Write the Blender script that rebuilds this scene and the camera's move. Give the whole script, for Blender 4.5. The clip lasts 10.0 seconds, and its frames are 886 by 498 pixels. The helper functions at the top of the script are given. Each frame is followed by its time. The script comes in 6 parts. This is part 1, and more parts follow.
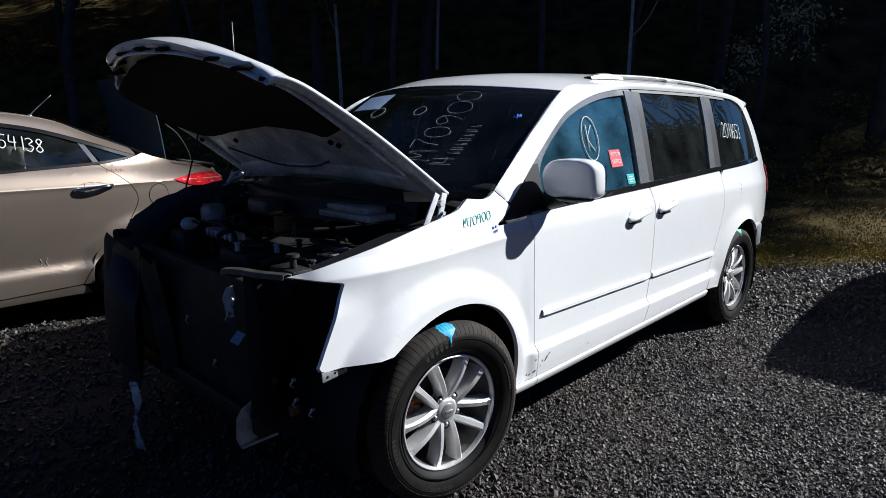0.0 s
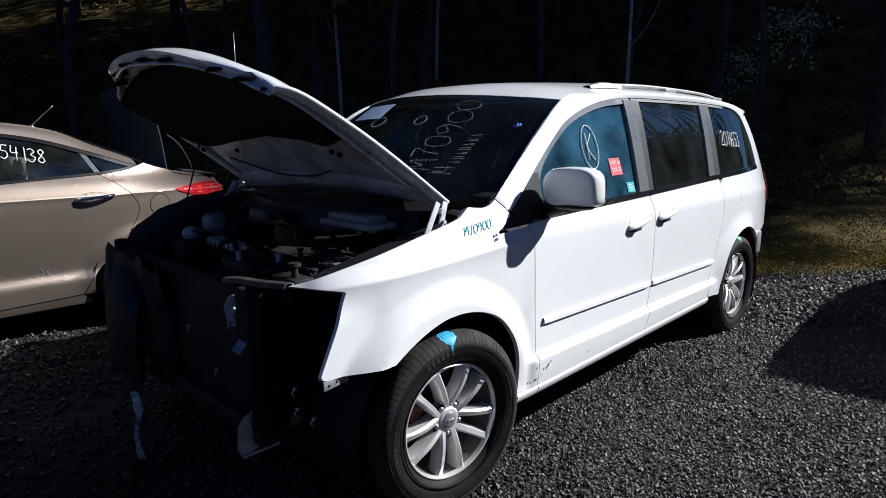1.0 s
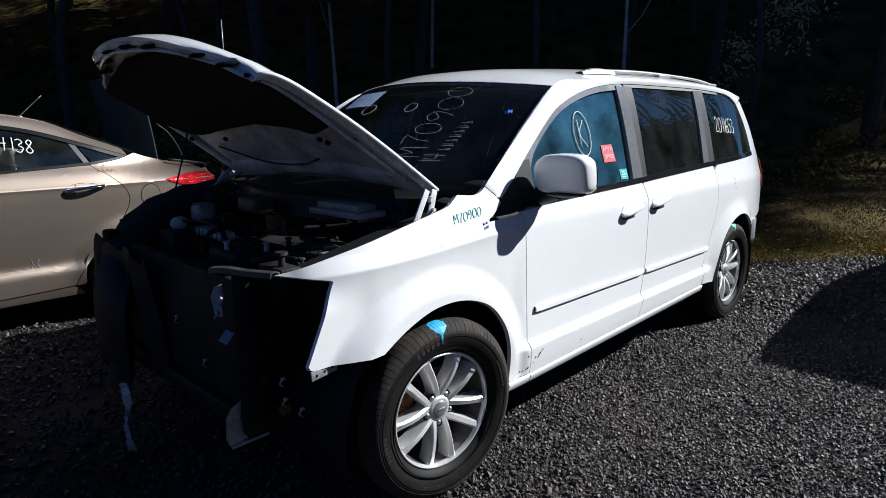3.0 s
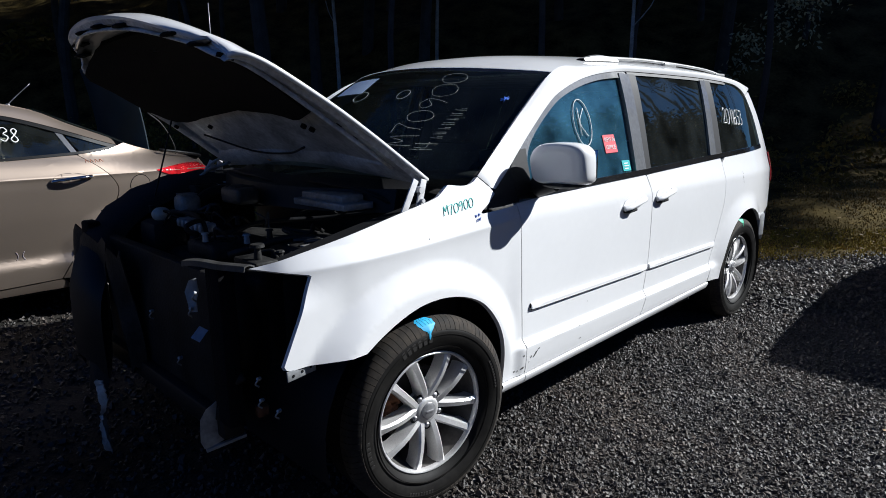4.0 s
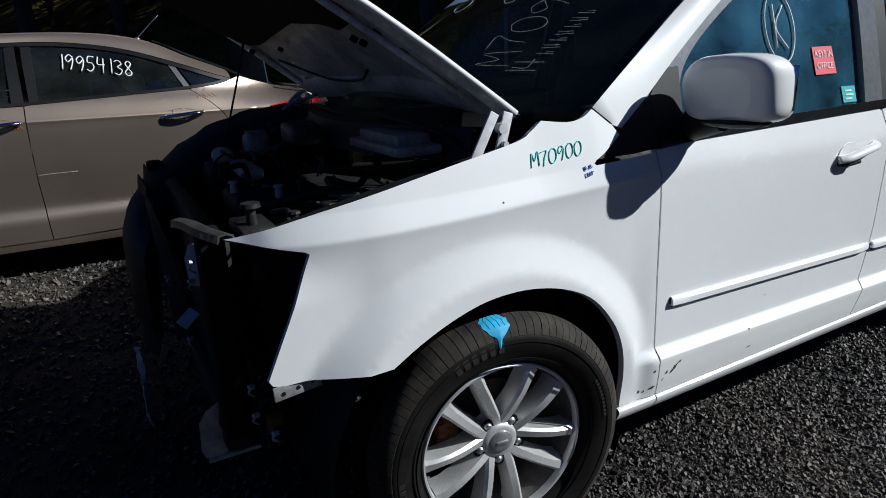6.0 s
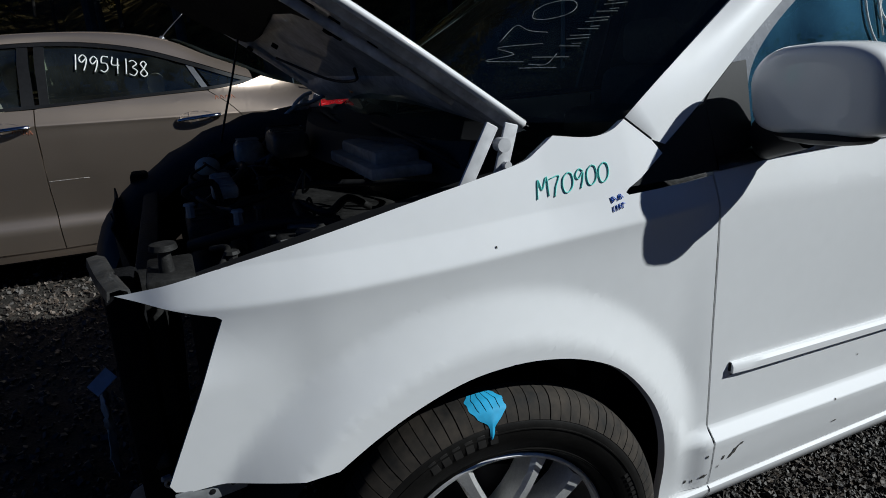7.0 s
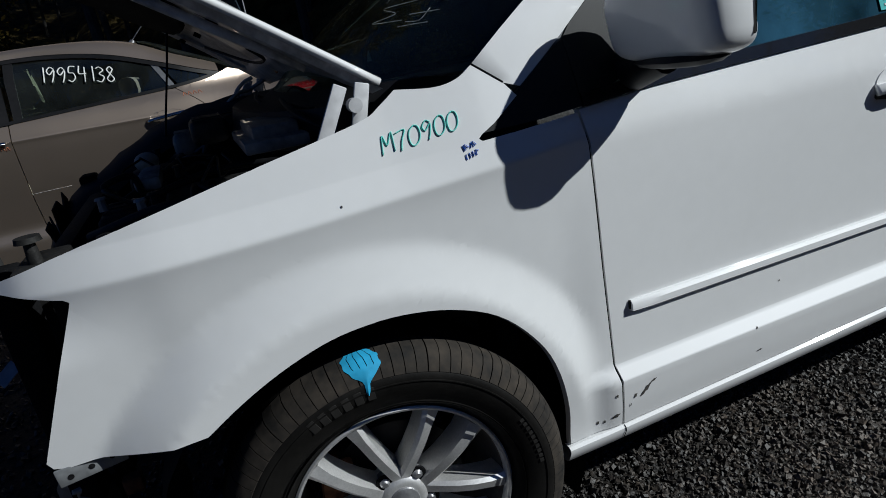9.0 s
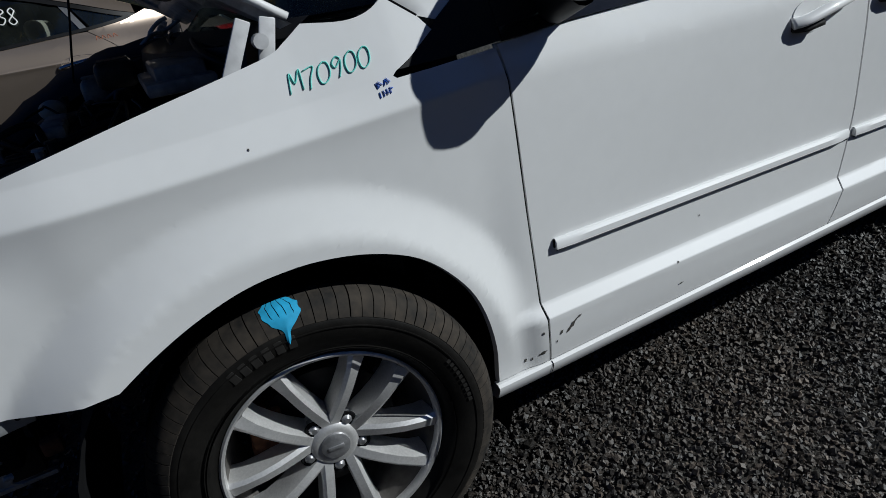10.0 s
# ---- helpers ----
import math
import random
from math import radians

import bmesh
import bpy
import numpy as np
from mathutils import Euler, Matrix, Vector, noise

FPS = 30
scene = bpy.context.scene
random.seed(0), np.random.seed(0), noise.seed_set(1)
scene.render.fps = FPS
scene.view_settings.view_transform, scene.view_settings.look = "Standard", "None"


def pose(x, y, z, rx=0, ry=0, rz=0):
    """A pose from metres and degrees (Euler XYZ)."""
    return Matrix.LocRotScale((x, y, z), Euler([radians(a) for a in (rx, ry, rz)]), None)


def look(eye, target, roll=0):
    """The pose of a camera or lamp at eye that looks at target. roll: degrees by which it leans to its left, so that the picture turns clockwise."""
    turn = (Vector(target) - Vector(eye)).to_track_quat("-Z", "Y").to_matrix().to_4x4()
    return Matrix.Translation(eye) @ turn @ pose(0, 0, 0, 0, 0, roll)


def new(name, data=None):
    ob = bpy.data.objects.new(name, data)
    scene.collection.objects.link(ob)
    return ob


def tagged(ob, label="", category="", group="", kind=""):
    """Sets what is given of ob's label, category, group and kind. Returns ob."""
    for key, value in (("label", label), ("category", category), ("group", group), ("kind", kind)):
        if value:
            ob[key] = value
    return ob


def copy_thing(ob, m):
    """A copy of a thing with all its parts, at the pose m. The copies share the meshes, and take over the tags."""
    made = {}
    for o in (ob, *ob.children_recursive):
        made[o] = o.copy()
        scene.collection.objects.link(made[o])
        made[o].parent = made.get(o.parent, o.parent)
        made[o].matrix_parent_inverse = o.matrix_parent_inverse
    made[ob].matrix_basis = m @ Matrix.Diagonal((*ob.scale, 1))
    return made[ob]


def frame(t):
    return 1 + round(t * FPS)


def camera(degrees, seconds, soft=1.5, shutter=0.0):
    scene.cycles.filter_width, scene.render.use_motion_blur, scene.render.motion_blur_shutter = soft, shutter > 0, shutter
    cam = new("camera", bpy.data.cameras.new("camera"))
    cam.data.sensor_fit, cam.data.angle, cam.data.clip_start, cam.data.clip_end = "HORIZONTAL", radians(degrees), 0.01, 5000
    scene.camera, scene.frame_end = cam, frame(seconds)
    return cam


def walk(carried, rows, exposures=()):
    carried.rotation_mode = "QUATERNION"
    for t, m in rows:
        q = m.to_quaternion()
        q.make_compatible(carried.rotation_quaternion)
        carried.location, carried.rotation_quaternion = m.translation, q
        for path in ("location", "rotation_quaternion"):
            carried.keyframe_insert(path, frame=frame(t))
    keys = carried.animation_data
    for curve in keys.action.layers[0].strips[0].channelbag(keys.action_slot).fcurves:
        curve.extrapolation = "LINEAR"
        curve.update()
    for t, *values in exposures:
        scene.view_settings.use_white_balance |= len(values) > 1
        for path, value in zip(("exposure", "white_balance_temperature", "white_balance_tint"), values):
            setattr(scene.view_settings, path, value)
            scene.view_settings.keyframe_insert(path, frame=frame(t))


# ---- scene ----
cam = camera(71.2, 10.0, 0.9)
PATH = [
    (0, (-1.655, -1.608, 1.471), (-0.257, -0.233, 1.076), -0.1),
    (0.5, (-1.655, -1.61, 1.473), (-0.261, -0.227, 1.093), -0.5),
    (1, (-1.662, -1.61, 1.471), (-0.26, -0.231, 1.104), -0.3),
    (1.5, (-1.659, -1.605, 1.463), (-0.259, -0.227, 1.092), -0.4),
    (2, (-1.654, -1.609, 1.465), (-0.26, -0.228, 1.075), -0.9),
    (2.5, (-1.646, -1.613, 1.462), (-0.239, -0.247, 1.067), -0.7),
    (2.7, (-1.641, -1.618, 1.465), (-0.235, -0.253, 1.063), -0.6),
    (3.8, (-1.523, -1.617, 1.43), (-0.136, -0.229, 1.042), -0.8),
    (4, (-1.49, -1.573, 1.426), (-0.104, -0.192, 1.012), -0.4),
    (4.2, (-1.462, -1.529, 1.422), (-0.199, -0.058, 0.932), 0.2),
    (4.5, (-1.376, -1.45, 1.428), (-0.149, 0.049, 0.927), 1.9),
    (4.8, (-1.281, -1.413, 1.393), (-0.107, 0.099, 0.814), -0.5),
    (5, (-1.198, -1.398, 1.379), (-0.083, 0.166, 0.823), -4.0),
    (5.2, (-1.083, -1.417, 1.356), (0.033, 0.168, 0.862), -2.3),
    (5.5, (-0.959, -1.395, 1.368), (0.092, 0.21, 0.802), -1.4),
    (5.7, (-0.897, -1.339, 1.358), (0.055, 0.32, 0.773), -1.7),
    (6.8, (-0.596, -0.935, 1.308), (0.28, 0.763, 0.718), -1.9),
    (7, (-0.505, -0.943, 1.328), (0.247, 0.814, 0.739), -2.4),
    (7.2, (-0.416, -0.972, 1.339), (0.308, 0.802, 0.767), -1.7),
    (7.5, (-0.311, -1.011, 1.326), (0.449, 0.748, 0.753), -2.6),
    (8, (-0.27, -1.048, 1.3), (0.595, 0.636, 0.656), -4.4),
    (8.5, (-0.246, -1.08, 1.267), (0.473, 0.659, 0.588), -7.7),
    (9, (-0.219, -1.087, 1.27), (0.416, 0.693, 0.616), -9.3),
    (9.5, (-0.193, -1.093, 1.261), (0.463, 0.661, 0.559), -8.6),
    (10, (-0.164, -1.095, 1.241), (0.568, 0.571, 0.413), -9.6),
]
LIGHT = [(0, .72, 5560, 8), (2.5, .72, 5560, 8), (4.5, .63, 5560, 8), (5.5, .30, 5520, 6), (7.0, -.22, 5480, 4), (7.5, -.32, 5480, 4), (9.0, -.38, 5500, 4), (10.0, -.45, 5500, 4)]
walk(cam, [(t, look(eye, target, roll)) for t, eye, target, roll in PATH], LIGHT)

# ---- world and sun ----
SUN_WAY = Vector((-1.24, 0.83, -1.0)).normalized()      # the way the sunlight travels
SUN_UP = math.asin(-SUN_WAY.z)
world = bpy.data.worlds.new("sky")
scene.world = world
world.use_nodes = True
wn = world.node_tree
sky = wn.nodes.new("ShaderNodeTexSky")
sky.sky_type, sky.sun_disc = "NISHITA", False
sky.ozone_density, sky.dust_density = 5.0, 0.3
sky.sun_elevation, sky.sun_rotation = SUN_UP, math.atan2(-SUN_WAY.x, -SUN_WAY.y)
tint = wn.nodes.new("ShaderNodeMix")                   # a deep blue autumn sky
tint.data_type, tint.blend_type = "RGBA", "MULTIPLY"
tint.inputs[0].default_value = 1.0
tint.inputs[7].default_value = (0.56, 0.86, 1.44, 1)
wn.links.new(sky.outputs[0], tint.inputs[6])
wn.links.new(tint.outputs[2], wn.nodes["Background"].inputs[0])
wn.nodes["Background"].inputs[1].default_value = 0.019
sun = new("sun", bpy.data.lights.new("sun", "SUN"))
sun.data.energy, sun.data.angle, sun.data.color = 5.0, radians(0.53), (1.0, 0.92, 0.81)
sun.matrix_world = look(-SUN_WAY * 40, (0, 0, 0))


# ---- materials ----
def material(name, color, rough=0.5, metal=0.0, coat=0.0, var=0.2, scale=3.0, fine=60.0, bump=0.0, bump_scale=150.0,
             second=None, rand=0.0, skew=False, spec=0.5, alpha_trans=0.0, ior=1.45):
    m = bpy.data.materials.new(name)
    m.use_nodes = True
    n, ln = m.node_tree.nodes, m.node_tree.links
    b = n["Principled BSDF"]
    co = n.new("ShaderNodeTexCoord")
    big, small = n.new("ShaderNodeTexNoise"), n.new("ShaderNodeTexNoise")
    big.inputs["Scale"].default_value, small.inputs["Scale"].default_value = scale, fine
    big.inputs["Detail"].default_value, small.inputs["Detail"].default_value = 5, 4
    for t in (big, small):
        ln.new(co.outputs["Object"], t.inputs["Vector"])
    add = n.new("ShaderNodeMath")
    add.operation = "MULTIPLY_ADD"
    add.inputs[1].default_value = 0.35
    ln.new(small.outputs["Fac"], add.inputs[0])
    half = n.new("ShaderNodeMath")
    half.operation = "MULTIPLY"
    half.inputs[1].default_value = 0.65
    ln.new(big.outputs["Fac"], half.inputs[0])
    ln.new(half.outputs[0], add.inputs[2])
    ramp = n.new("ShaderNodeValToRGB")
    ramp.color_ramp.elements[0].position, ramp.color_ramp.elements[1].position = 0.36, 0.64
    lo = [max(0, c * (1 - var)) for c in color]
    hi = [min(1, c * (1 + var)) for c in (second or color)]
    ramp.color_ramp.elements[0].color, ramp.color_ramp.elements[1].color = (*lo, 1), (*hi, 1)
    ln.new(add.outputs[0], ramp.inputs[0])
    out = ramp.outputs[0]
    if rand:
        info, geo = n.new("ShaderNodeObjectInfo"), n.new("ShaderNodeNewGeometry")
        s = n.new("ShaderNodeMath")
        ln.new(info.outputs["Random"], s.inputs[0])
        ln.new(geo.outputs["Random Per Island"], s.inputs[1])
        mr = n.new("ShaderNodeMapRange")
        mr.inputs["From Max"].default_value = 2
        mr.inputs["To Min"].default_value, mr.inputs["To Max"].default_value = 1 - rand, 1 + rand
        ln.new(s.outputs[0], mr.inputs["Value"])
        if skew:                                       # many dark pieces, few pale ones
            sq = n.new("ShaderNodeMath")
            sq.operation = "POWER"
            sq.inputs[1].default_value = 2.2
            ln.new(s.outputs[0], sq.inputs[0])
            ln.new(sq.outputs[0], mr.inputs["Value"])
            mr.inputs["From Max"].default_value = 4.6
            mr.inputs["To Min"].default_value, mr.inputs["To Max"].default_value = .22, 3.4
        vm = n.new("ShaderNodeVectorMath")
        vm.operation = "SCALE"
        ln.new(out, vm.inputs[0])
        ln.new(mr.outputs[0], vm.inputs["Scale"])
        out = vm.outputs[0]
    ln.new(out, b.inputs["Base Color"])
    rr = n.new("ShaderNodeMapRange")
    rr.inputs["To Min"].default_value, rr.inputs["To Max"].default_value = rough * 0.8, min(1, rough * 1.2)
    ln.new(add.outputs[0], rr.inputs["Value"])
    ln.new(rr.outputs[0], b.inputs["Roughness"])
    b.inputs["Metallic"].default_value = metal
    b.inputs["Coat Weight"].default_value = coat
    b.inputs["Coat Roughness"].default_value = 0.04
    b.inputs["Specular IOR Level"].default_value = spec
    b.inputs["IOR"].default_value = ior
    if alpha_trans:
        b.inputs["Transmission Weight"].default_value = alpha_trans
    if bump:
        bt, bp = n.new("ShaderNodeTexNoise"), n.new("ShaderNodeBump")
        bt.inputs["Scale"].default_value, bt.inputs["Detail"].default_value = bump_scale, 3
        ln.new(co.outputs["Object"], bt.inputs["Vector"])
        bp.inputs["Strength"].default_value, bp.inputs["Distance"].default_value = min(1, bump), 0.01
        ln.new(bt.outputs["Fac"], bp.inputs["Height"])
        ln.new(bp.outputs[0], b.inputs["Normal"])
    return m


def glass(name, tint, gloss=1.0, dust=0.02, film=(.45, .52, .52), ior=1.95):
    """A thin pane: tinted straight-through light and a clear mirror, mixed by Fresnel."""
    m = bpy.data.materials.new(name)
    m.use_nodes = True
    n, ln = m.node_tree.nodes, m.node_tree.links
    n.remove(n["Principled BSDF"])
    tr, gl, mx, fr = (n.new(k) for k in ("ShaderNodeBsdfTransparent", "ShaderNodeBsdfGlossy", "ShaderNodeMixShader", "ShaderNodeFresnel"))
    tr.inputs[0].default_value = (*tint, 1)
    gl.inputs["Color"].default_value = (gloss * .86, gloss, gloss * .84, 1)
    gl.inputs["Roughness"].default_value = 0.02
    fr.inputs["IOR"].default_value = ior
    ln.new(fr.outputs[0], mx.inputs[0])
    ln.new(tr.outputs[0], mx.inputs[1])
    ln.new(gl.outputs[0], mx.inputs[2])
    # a thin film of dust; on the front glass, painted blue sky reflection
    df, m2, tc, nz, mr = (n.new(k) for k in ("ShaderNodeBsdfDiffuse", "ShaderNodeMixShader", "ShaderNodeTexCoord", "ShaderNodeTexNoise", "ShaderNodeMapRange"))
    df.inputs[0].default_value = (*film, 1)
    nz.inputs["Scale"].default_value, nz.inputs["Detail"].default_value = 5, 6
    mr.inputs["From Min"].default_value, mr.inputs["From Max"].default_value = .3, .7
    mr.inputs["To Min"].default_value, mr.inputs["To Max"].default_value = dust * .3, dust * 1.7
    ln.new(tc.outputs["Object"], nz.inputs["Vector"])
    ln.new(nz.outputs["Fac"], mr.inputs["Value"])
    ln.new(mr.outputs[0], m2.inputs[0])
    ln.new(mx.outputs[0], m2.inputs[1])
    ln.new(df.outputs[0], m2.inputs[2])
    ln.new(m2.outputs[0], n["Material Output"].inputs[0])
    return m


WHITE = material("white_paint", (0.80, 0.80, 0.80), 0.5, coat=0.85, var=0.02, scale=1.5, fine=30)
BEIGE = material("beige_metallic_paint", (0.585, 0.48, 0.39), 0.44, metal=0.92, coat=0.2, var=0.06, scale=1.2, fine=900)
BLACK = material("black_plastic", (0.010, 0.010, 0.011), 0.5, var=0.3, bump=0.03, bump_scale=600, spec=.3)
GLOSS = material("gloss_black_trim", (0.012, 0.012, 0.013), 0.16, var=0.3, coat=0.6)
SATIN = material("satin_black_trim", (0.15, 0.155, 0.165), 0.26, var=0.25, scale=2, coat=0.7)
RAIL = material("dull_silver_rail", (0.33, 0.33, 0.32), 0.4, metal=0.3, var=0.25, scale=12)
DULL = material("dusty_dark_plastic", (0.017, 0.0165, 0.016), 0.55, var=0.6, scale=9, bump=0.2, bump_scale=90, spec=.2)
RUBBER = material("tyre_rubber", (0.0085, 0.0078, 0.007), 0.62, var=0.45, scale=12, bump=0.05, bump_scale=300, spec=.22)
TREAD = material("worn_tread", (0.014, 0.0125, 0.011), 0.9, var=0.4, scale=14, second=(0.036, 0.029, 0.022))
LETTER = material("worn_sidewall_rubber", (0.016, 0.0145, 0.013), 0.7, var=0.3, scale=30)
ALLOY = material("silver_alloy", (0.74, 0.73, 0.72), 0.42, metal=0.65, var=0.15, scale=10, fine=200)
STEEL = material("grey_steel", (0.32, 0.32, 0.33), 0.42, metal=0.7, var=0.4, scale=14, bump=0.1)
GALV = material("dull_galvanised_metal", (0.35, 0.36, 0.37), 0.5, metal=0.45, var=0.35, scale=10)
IRON = material("dark_brake_iron", (0.022, 0.020, 0.019), 0.6, metal=0.3, var=0.4, scale=20)
RUST = material("rusty_iron", (0.10, 0.042, 0.02), 0.85, metal=0.2, var=0.5, scale=25, second=(0.18, 0.075, 0.035))
BARREL = material("dusty_rim_barrel", (0.12, 0.112, 0.105), 0.5, metal=0.5, var=0.4, scale=14)
PRIMED = material("underside_paint", (0.58, 0.57, 0.56), 0.45, coat=0.3, var=0.45, scale=7, bump=.15, bump_scale=40)
PAD = material("hood_insulation_felt", (0.008, 0.008, 0.009), 0.95, var=0.4, bump=0.5, bump_scale=80, spec=0.1)
# The blue film colour stands in for sky mirrored in this pane.
CLEAR = glass("front_glass_sky_film", (0.55, 0.72, 0.70), dust=0.16, film=(.13, .37, .58))
SCREEN = glass("windshield_glass", (0.50, 0.60, 0.57), gloss=.6, dust=.008, ior=1.5)
TINTED = glass("privacy_glass", (0.10, 0.11, 0.12))
SEDGLASS = glass("sedan_glass", (0.50, 0.58, 0.62))
CLOTH = material("grey_seat_cloth", (0.11, 0.11, 0.115), 0.9, var=0.3, bump=0.3, bump_scale=400)
TAN = material("tan_seat_cloth", (0.42, 0.38, 0.28), 0.9, var=0.2, bump=0.3, bump_scale=400)
CHALK = material("white_paint_marker", (0.75, 0.75, 0.73), 0.8, var=0.15, scale=60)
FAINT = material("thin_faded_marker", (0.20, 0.22, 0.21), 0.8, var=0.4, scale=60)
GREEN_INK = material("green_paint_marker", (0.19, 0.68, 0.60), 0.6, var=0.2, scale=80)
BLUE_INK = material("blue_paint_marker", (0.04, 0.14, 0.66), 0.6, var=0.2, scale=80)
LILAC = material("faint_lilac_marker", (0.30, 0.27, 0.30), 0.7, var=0.2)
ORANGE_INK = material("faint_orange_marker", (0.45, 0.16, 0.08), 0.7, var=0.2)
BLUE_PAINT = material("blue_spray_paint", (0.06, 0.42, 0.72), 0.55, var=0.15, scale=40)
MINT_PAINT = material("mint_spray_paint", (0.05, 0.55, 0.30), 0.55, var=0.15, scale=40)
RED_CARD = material("red_sticker", (0.72, 0.07, 0.09), 0.5, var=0.06)
TEAL_CARD = material("teal_sticker", (0.03, 0.42, 0.42), 0.5, var=0.1)
WHITE_CARD = material("white_print", (0.75, 0.75, 0.75), 0.5, var=0.05)
PAPER = material("pale_blue_paper_strip", (0.55, 0.68, 0.85), 0.7, var=0.1)
BLUE_TAG = material("blue_paper_tag", (0.34, 0.38, 0.46), 0.5, var=0.15, scale=40)
RED_LENS = material("red_lens", (0.55, 0.015, 0.02), 0.12, coat=1.0, var=0.4, scale=18)
PINK_LENS = material("bright_red_reflector", (0.85, 0.16, 0.15), 0.1, coat=1.0, var=0.3, scale=30)
WHITE_PLASTIC = material("milky_plastic", (0.55, 0.54, 0.48), 0.45, var=0.15)
GRAVEL = material("dark_gravel", (0.012, 0.011, 0.010), 0.95, var=0.5, scale=1.3, fine=90, bump=1.0, bump_scale=70, second=(0.038, 0.035, 0.031), spec=.15)
STONE = material("crushed_stone", (0.038, 0.0355, 0.033), 0.62, var=0.55, scale=1.3, fine=70, second=(0.068, 0.050, 0.036), rand=0.95, skew=True, bump=0.3, spec=1.0)
DIRT = material("leaf_litter_bank", (0.026, 0.020, 0.008), 0.95, var=0.6, scale=1.6, fine=14, bump=1.0, bump_scale=14, second=(0.075, 0.056, 0.020), spec=.05)
GRASS = material("dry_autumn_grass", (0.14, 0.115, 0.022), 0.8, var=0.5, scale=0.9, second=(0.21, 0.14, 0.045), rand=0.7, spec=.1)
FALLEN = material("fallen_leaves", (0.20, 0.13, 0.06), 0.8, var=0.5, scale=2, second=(0.34, 0.26, 0.15), rand=0.6)
RIBBON = material("orange_ribbon", (0.55, 0.26, 0.09), 0.7, var=0.3, scale=40)
LEAF = material("dark_green_leaves", (0.16, 0.118, 0.026), 0.8, var=0.45, scale=0.5, second=(0.20, 0.138, 0.034), rand=0.5, spec=.03)
MOSS = material("mossy_grass", (0.20, 0.19, 0.025), 0.8, var=0.5, scale=1.2, second=(0.30, 0.23, 0.04), rand=0.6, spec=.1)
DUSTY = material("dusty_black_plastic", (0.040, 0.039, 0.038), 0.5, coat=0.2, var=0.5, scale=12, bump=.2, bump_scale=60)
LID = material("dusty_grey_plastic", (0.26, 0.255, 0.245), 0.45, coat=0.3, var=0.4, scale=12, bump=.2, bump_scale=60)
BIRCH = material("pale_birch_bark", (0.42, 0.40, 0.36), 0.8, var=0.4, scale=6, fine=40)
BRUSH = material("sunlit_leaf_tone", (0.42, 0.41, 0.23), 0.7, var=0.4, scale=2, rand=0.6)
BARK = material("grey_bark", (0.05, 0.046, 0.04), 0.9, var=0.45, scale=4, fine=40, bump=0.8, bump_scale=30)
GREYVAN = material("dark_grey_paint", (0.07, 0.072, 0.078), 0.35, coat=0.6, var=0.08, scale=2)
NAVY = material("dark_blue_paint", (0.030, 0.044, 0.055), 0.35, coat=0.3, var=0.3, scale=4)
SCUFF = material("dark_scuffs", (0.06, 0.055, 0.05), 0.8, var=0.4, scale=60)
CHROME = material("chrome", (0.7, 0.7, 0.7), 0.1, metal=1.0, var=0.05)


# ---- building helpers ----
def part(name, bm, mat, parent=None, label="", sharp=38):
    for e in bm.edges:
        e.smooth = not (len(e.link_faces) != 2 or e.calc_face_angle(0) > radians(sharp))
    for f in bm.faces:
        f.smooth = True
    me = bpy.data.meshes.new(name)
    bm.to_mesh(me)
    bm.free()
    me.materials.append(mat)
    ob = new(name, me)
    if parent:
        ob.parent = parent
    return tagged(ob, label)


def thing(name, label, category, at=(0, 0, 0), group="", kind=""):
    ob = new(name)
    ob.empty_display_size = 0.1
    ob.location = at
    return tagged(ob, label, category, group, kind)


def bm_new():
    return bmesh.new()


def merge(bm, other, m=None):
    """Adds the bmesh other to bm, moved by m."""
    if m is not None:
        bmesh.ops.transform(other, matrix=m, verts=other.verts)
    me = bpy.data.meshes.new("tmp")
    other.to_mesh(me)
    other.free()
    bm.from_mesh(me)
    bpy.data.meshes.remove(me)
    return bm


def box(bm, lo, hi, bevel=0.0, m=None, seg=2):
    b = bmesh.new()
    bmesh.ops.create_cube(b, size=1)
    for v in b.verts:
        v.co = Vector([(l + h) / 2 + c * (h - l) for l, h, c in zip(lo, hi, v.co)])
    if bevel:
        bmesh.ops.bevel(b, geom=b.edges[:], offset=bevel, segments=seg, affect="EDGES", profile=0.5)
    return merge(bm, b, m)


def rod(bm, a, c, r, r2=None, seg=12, caps=True):
    a, c = Vector(a), Vector(c)
    b = bmesh.new()
    bmesh.ops.create_cone(b, cap_ends=caps, segments=seg, radius1=r, radius2=r if r2 is None else r2, depth=(c - a).length)
    q = (c - a).to_track_quat("Z", "Y").to_matrix().to_4x4()
    return merge(bm, b, Matrix.Translation((a + c) / 2) @ q)


def spline(points, n=6, closed=False):
    """Catmull-Rom through the points (any dimension)."""
    pts = [np.array(p, float) for p in points]
    out = []
    k = len(pts)
    for i in range(k if closed else k - 1):
        p0 = pts[i - 1] if (closed or i > 0) else 2 * pts[0] - pts[1]
        p1, p2 = pts[i], pts[(i + 1) % k]
        p3 = pts[(i + 2) % k] if (closed or i + 2 < k) else 2 * p2 - p1
        for j in range(n):
            s = j / n
            out.append(0.5 * (2 * p1 + (p2 - p0) * s + (2 * p0 - 5 * p1 + 4 * p2 - p3) * s * s + (3 * p1 - p0 - 3 * p2 + p3) * s ** 3))
    if not closed:
        out.append(pts[-1])
    return [tuple(p) for p in out]


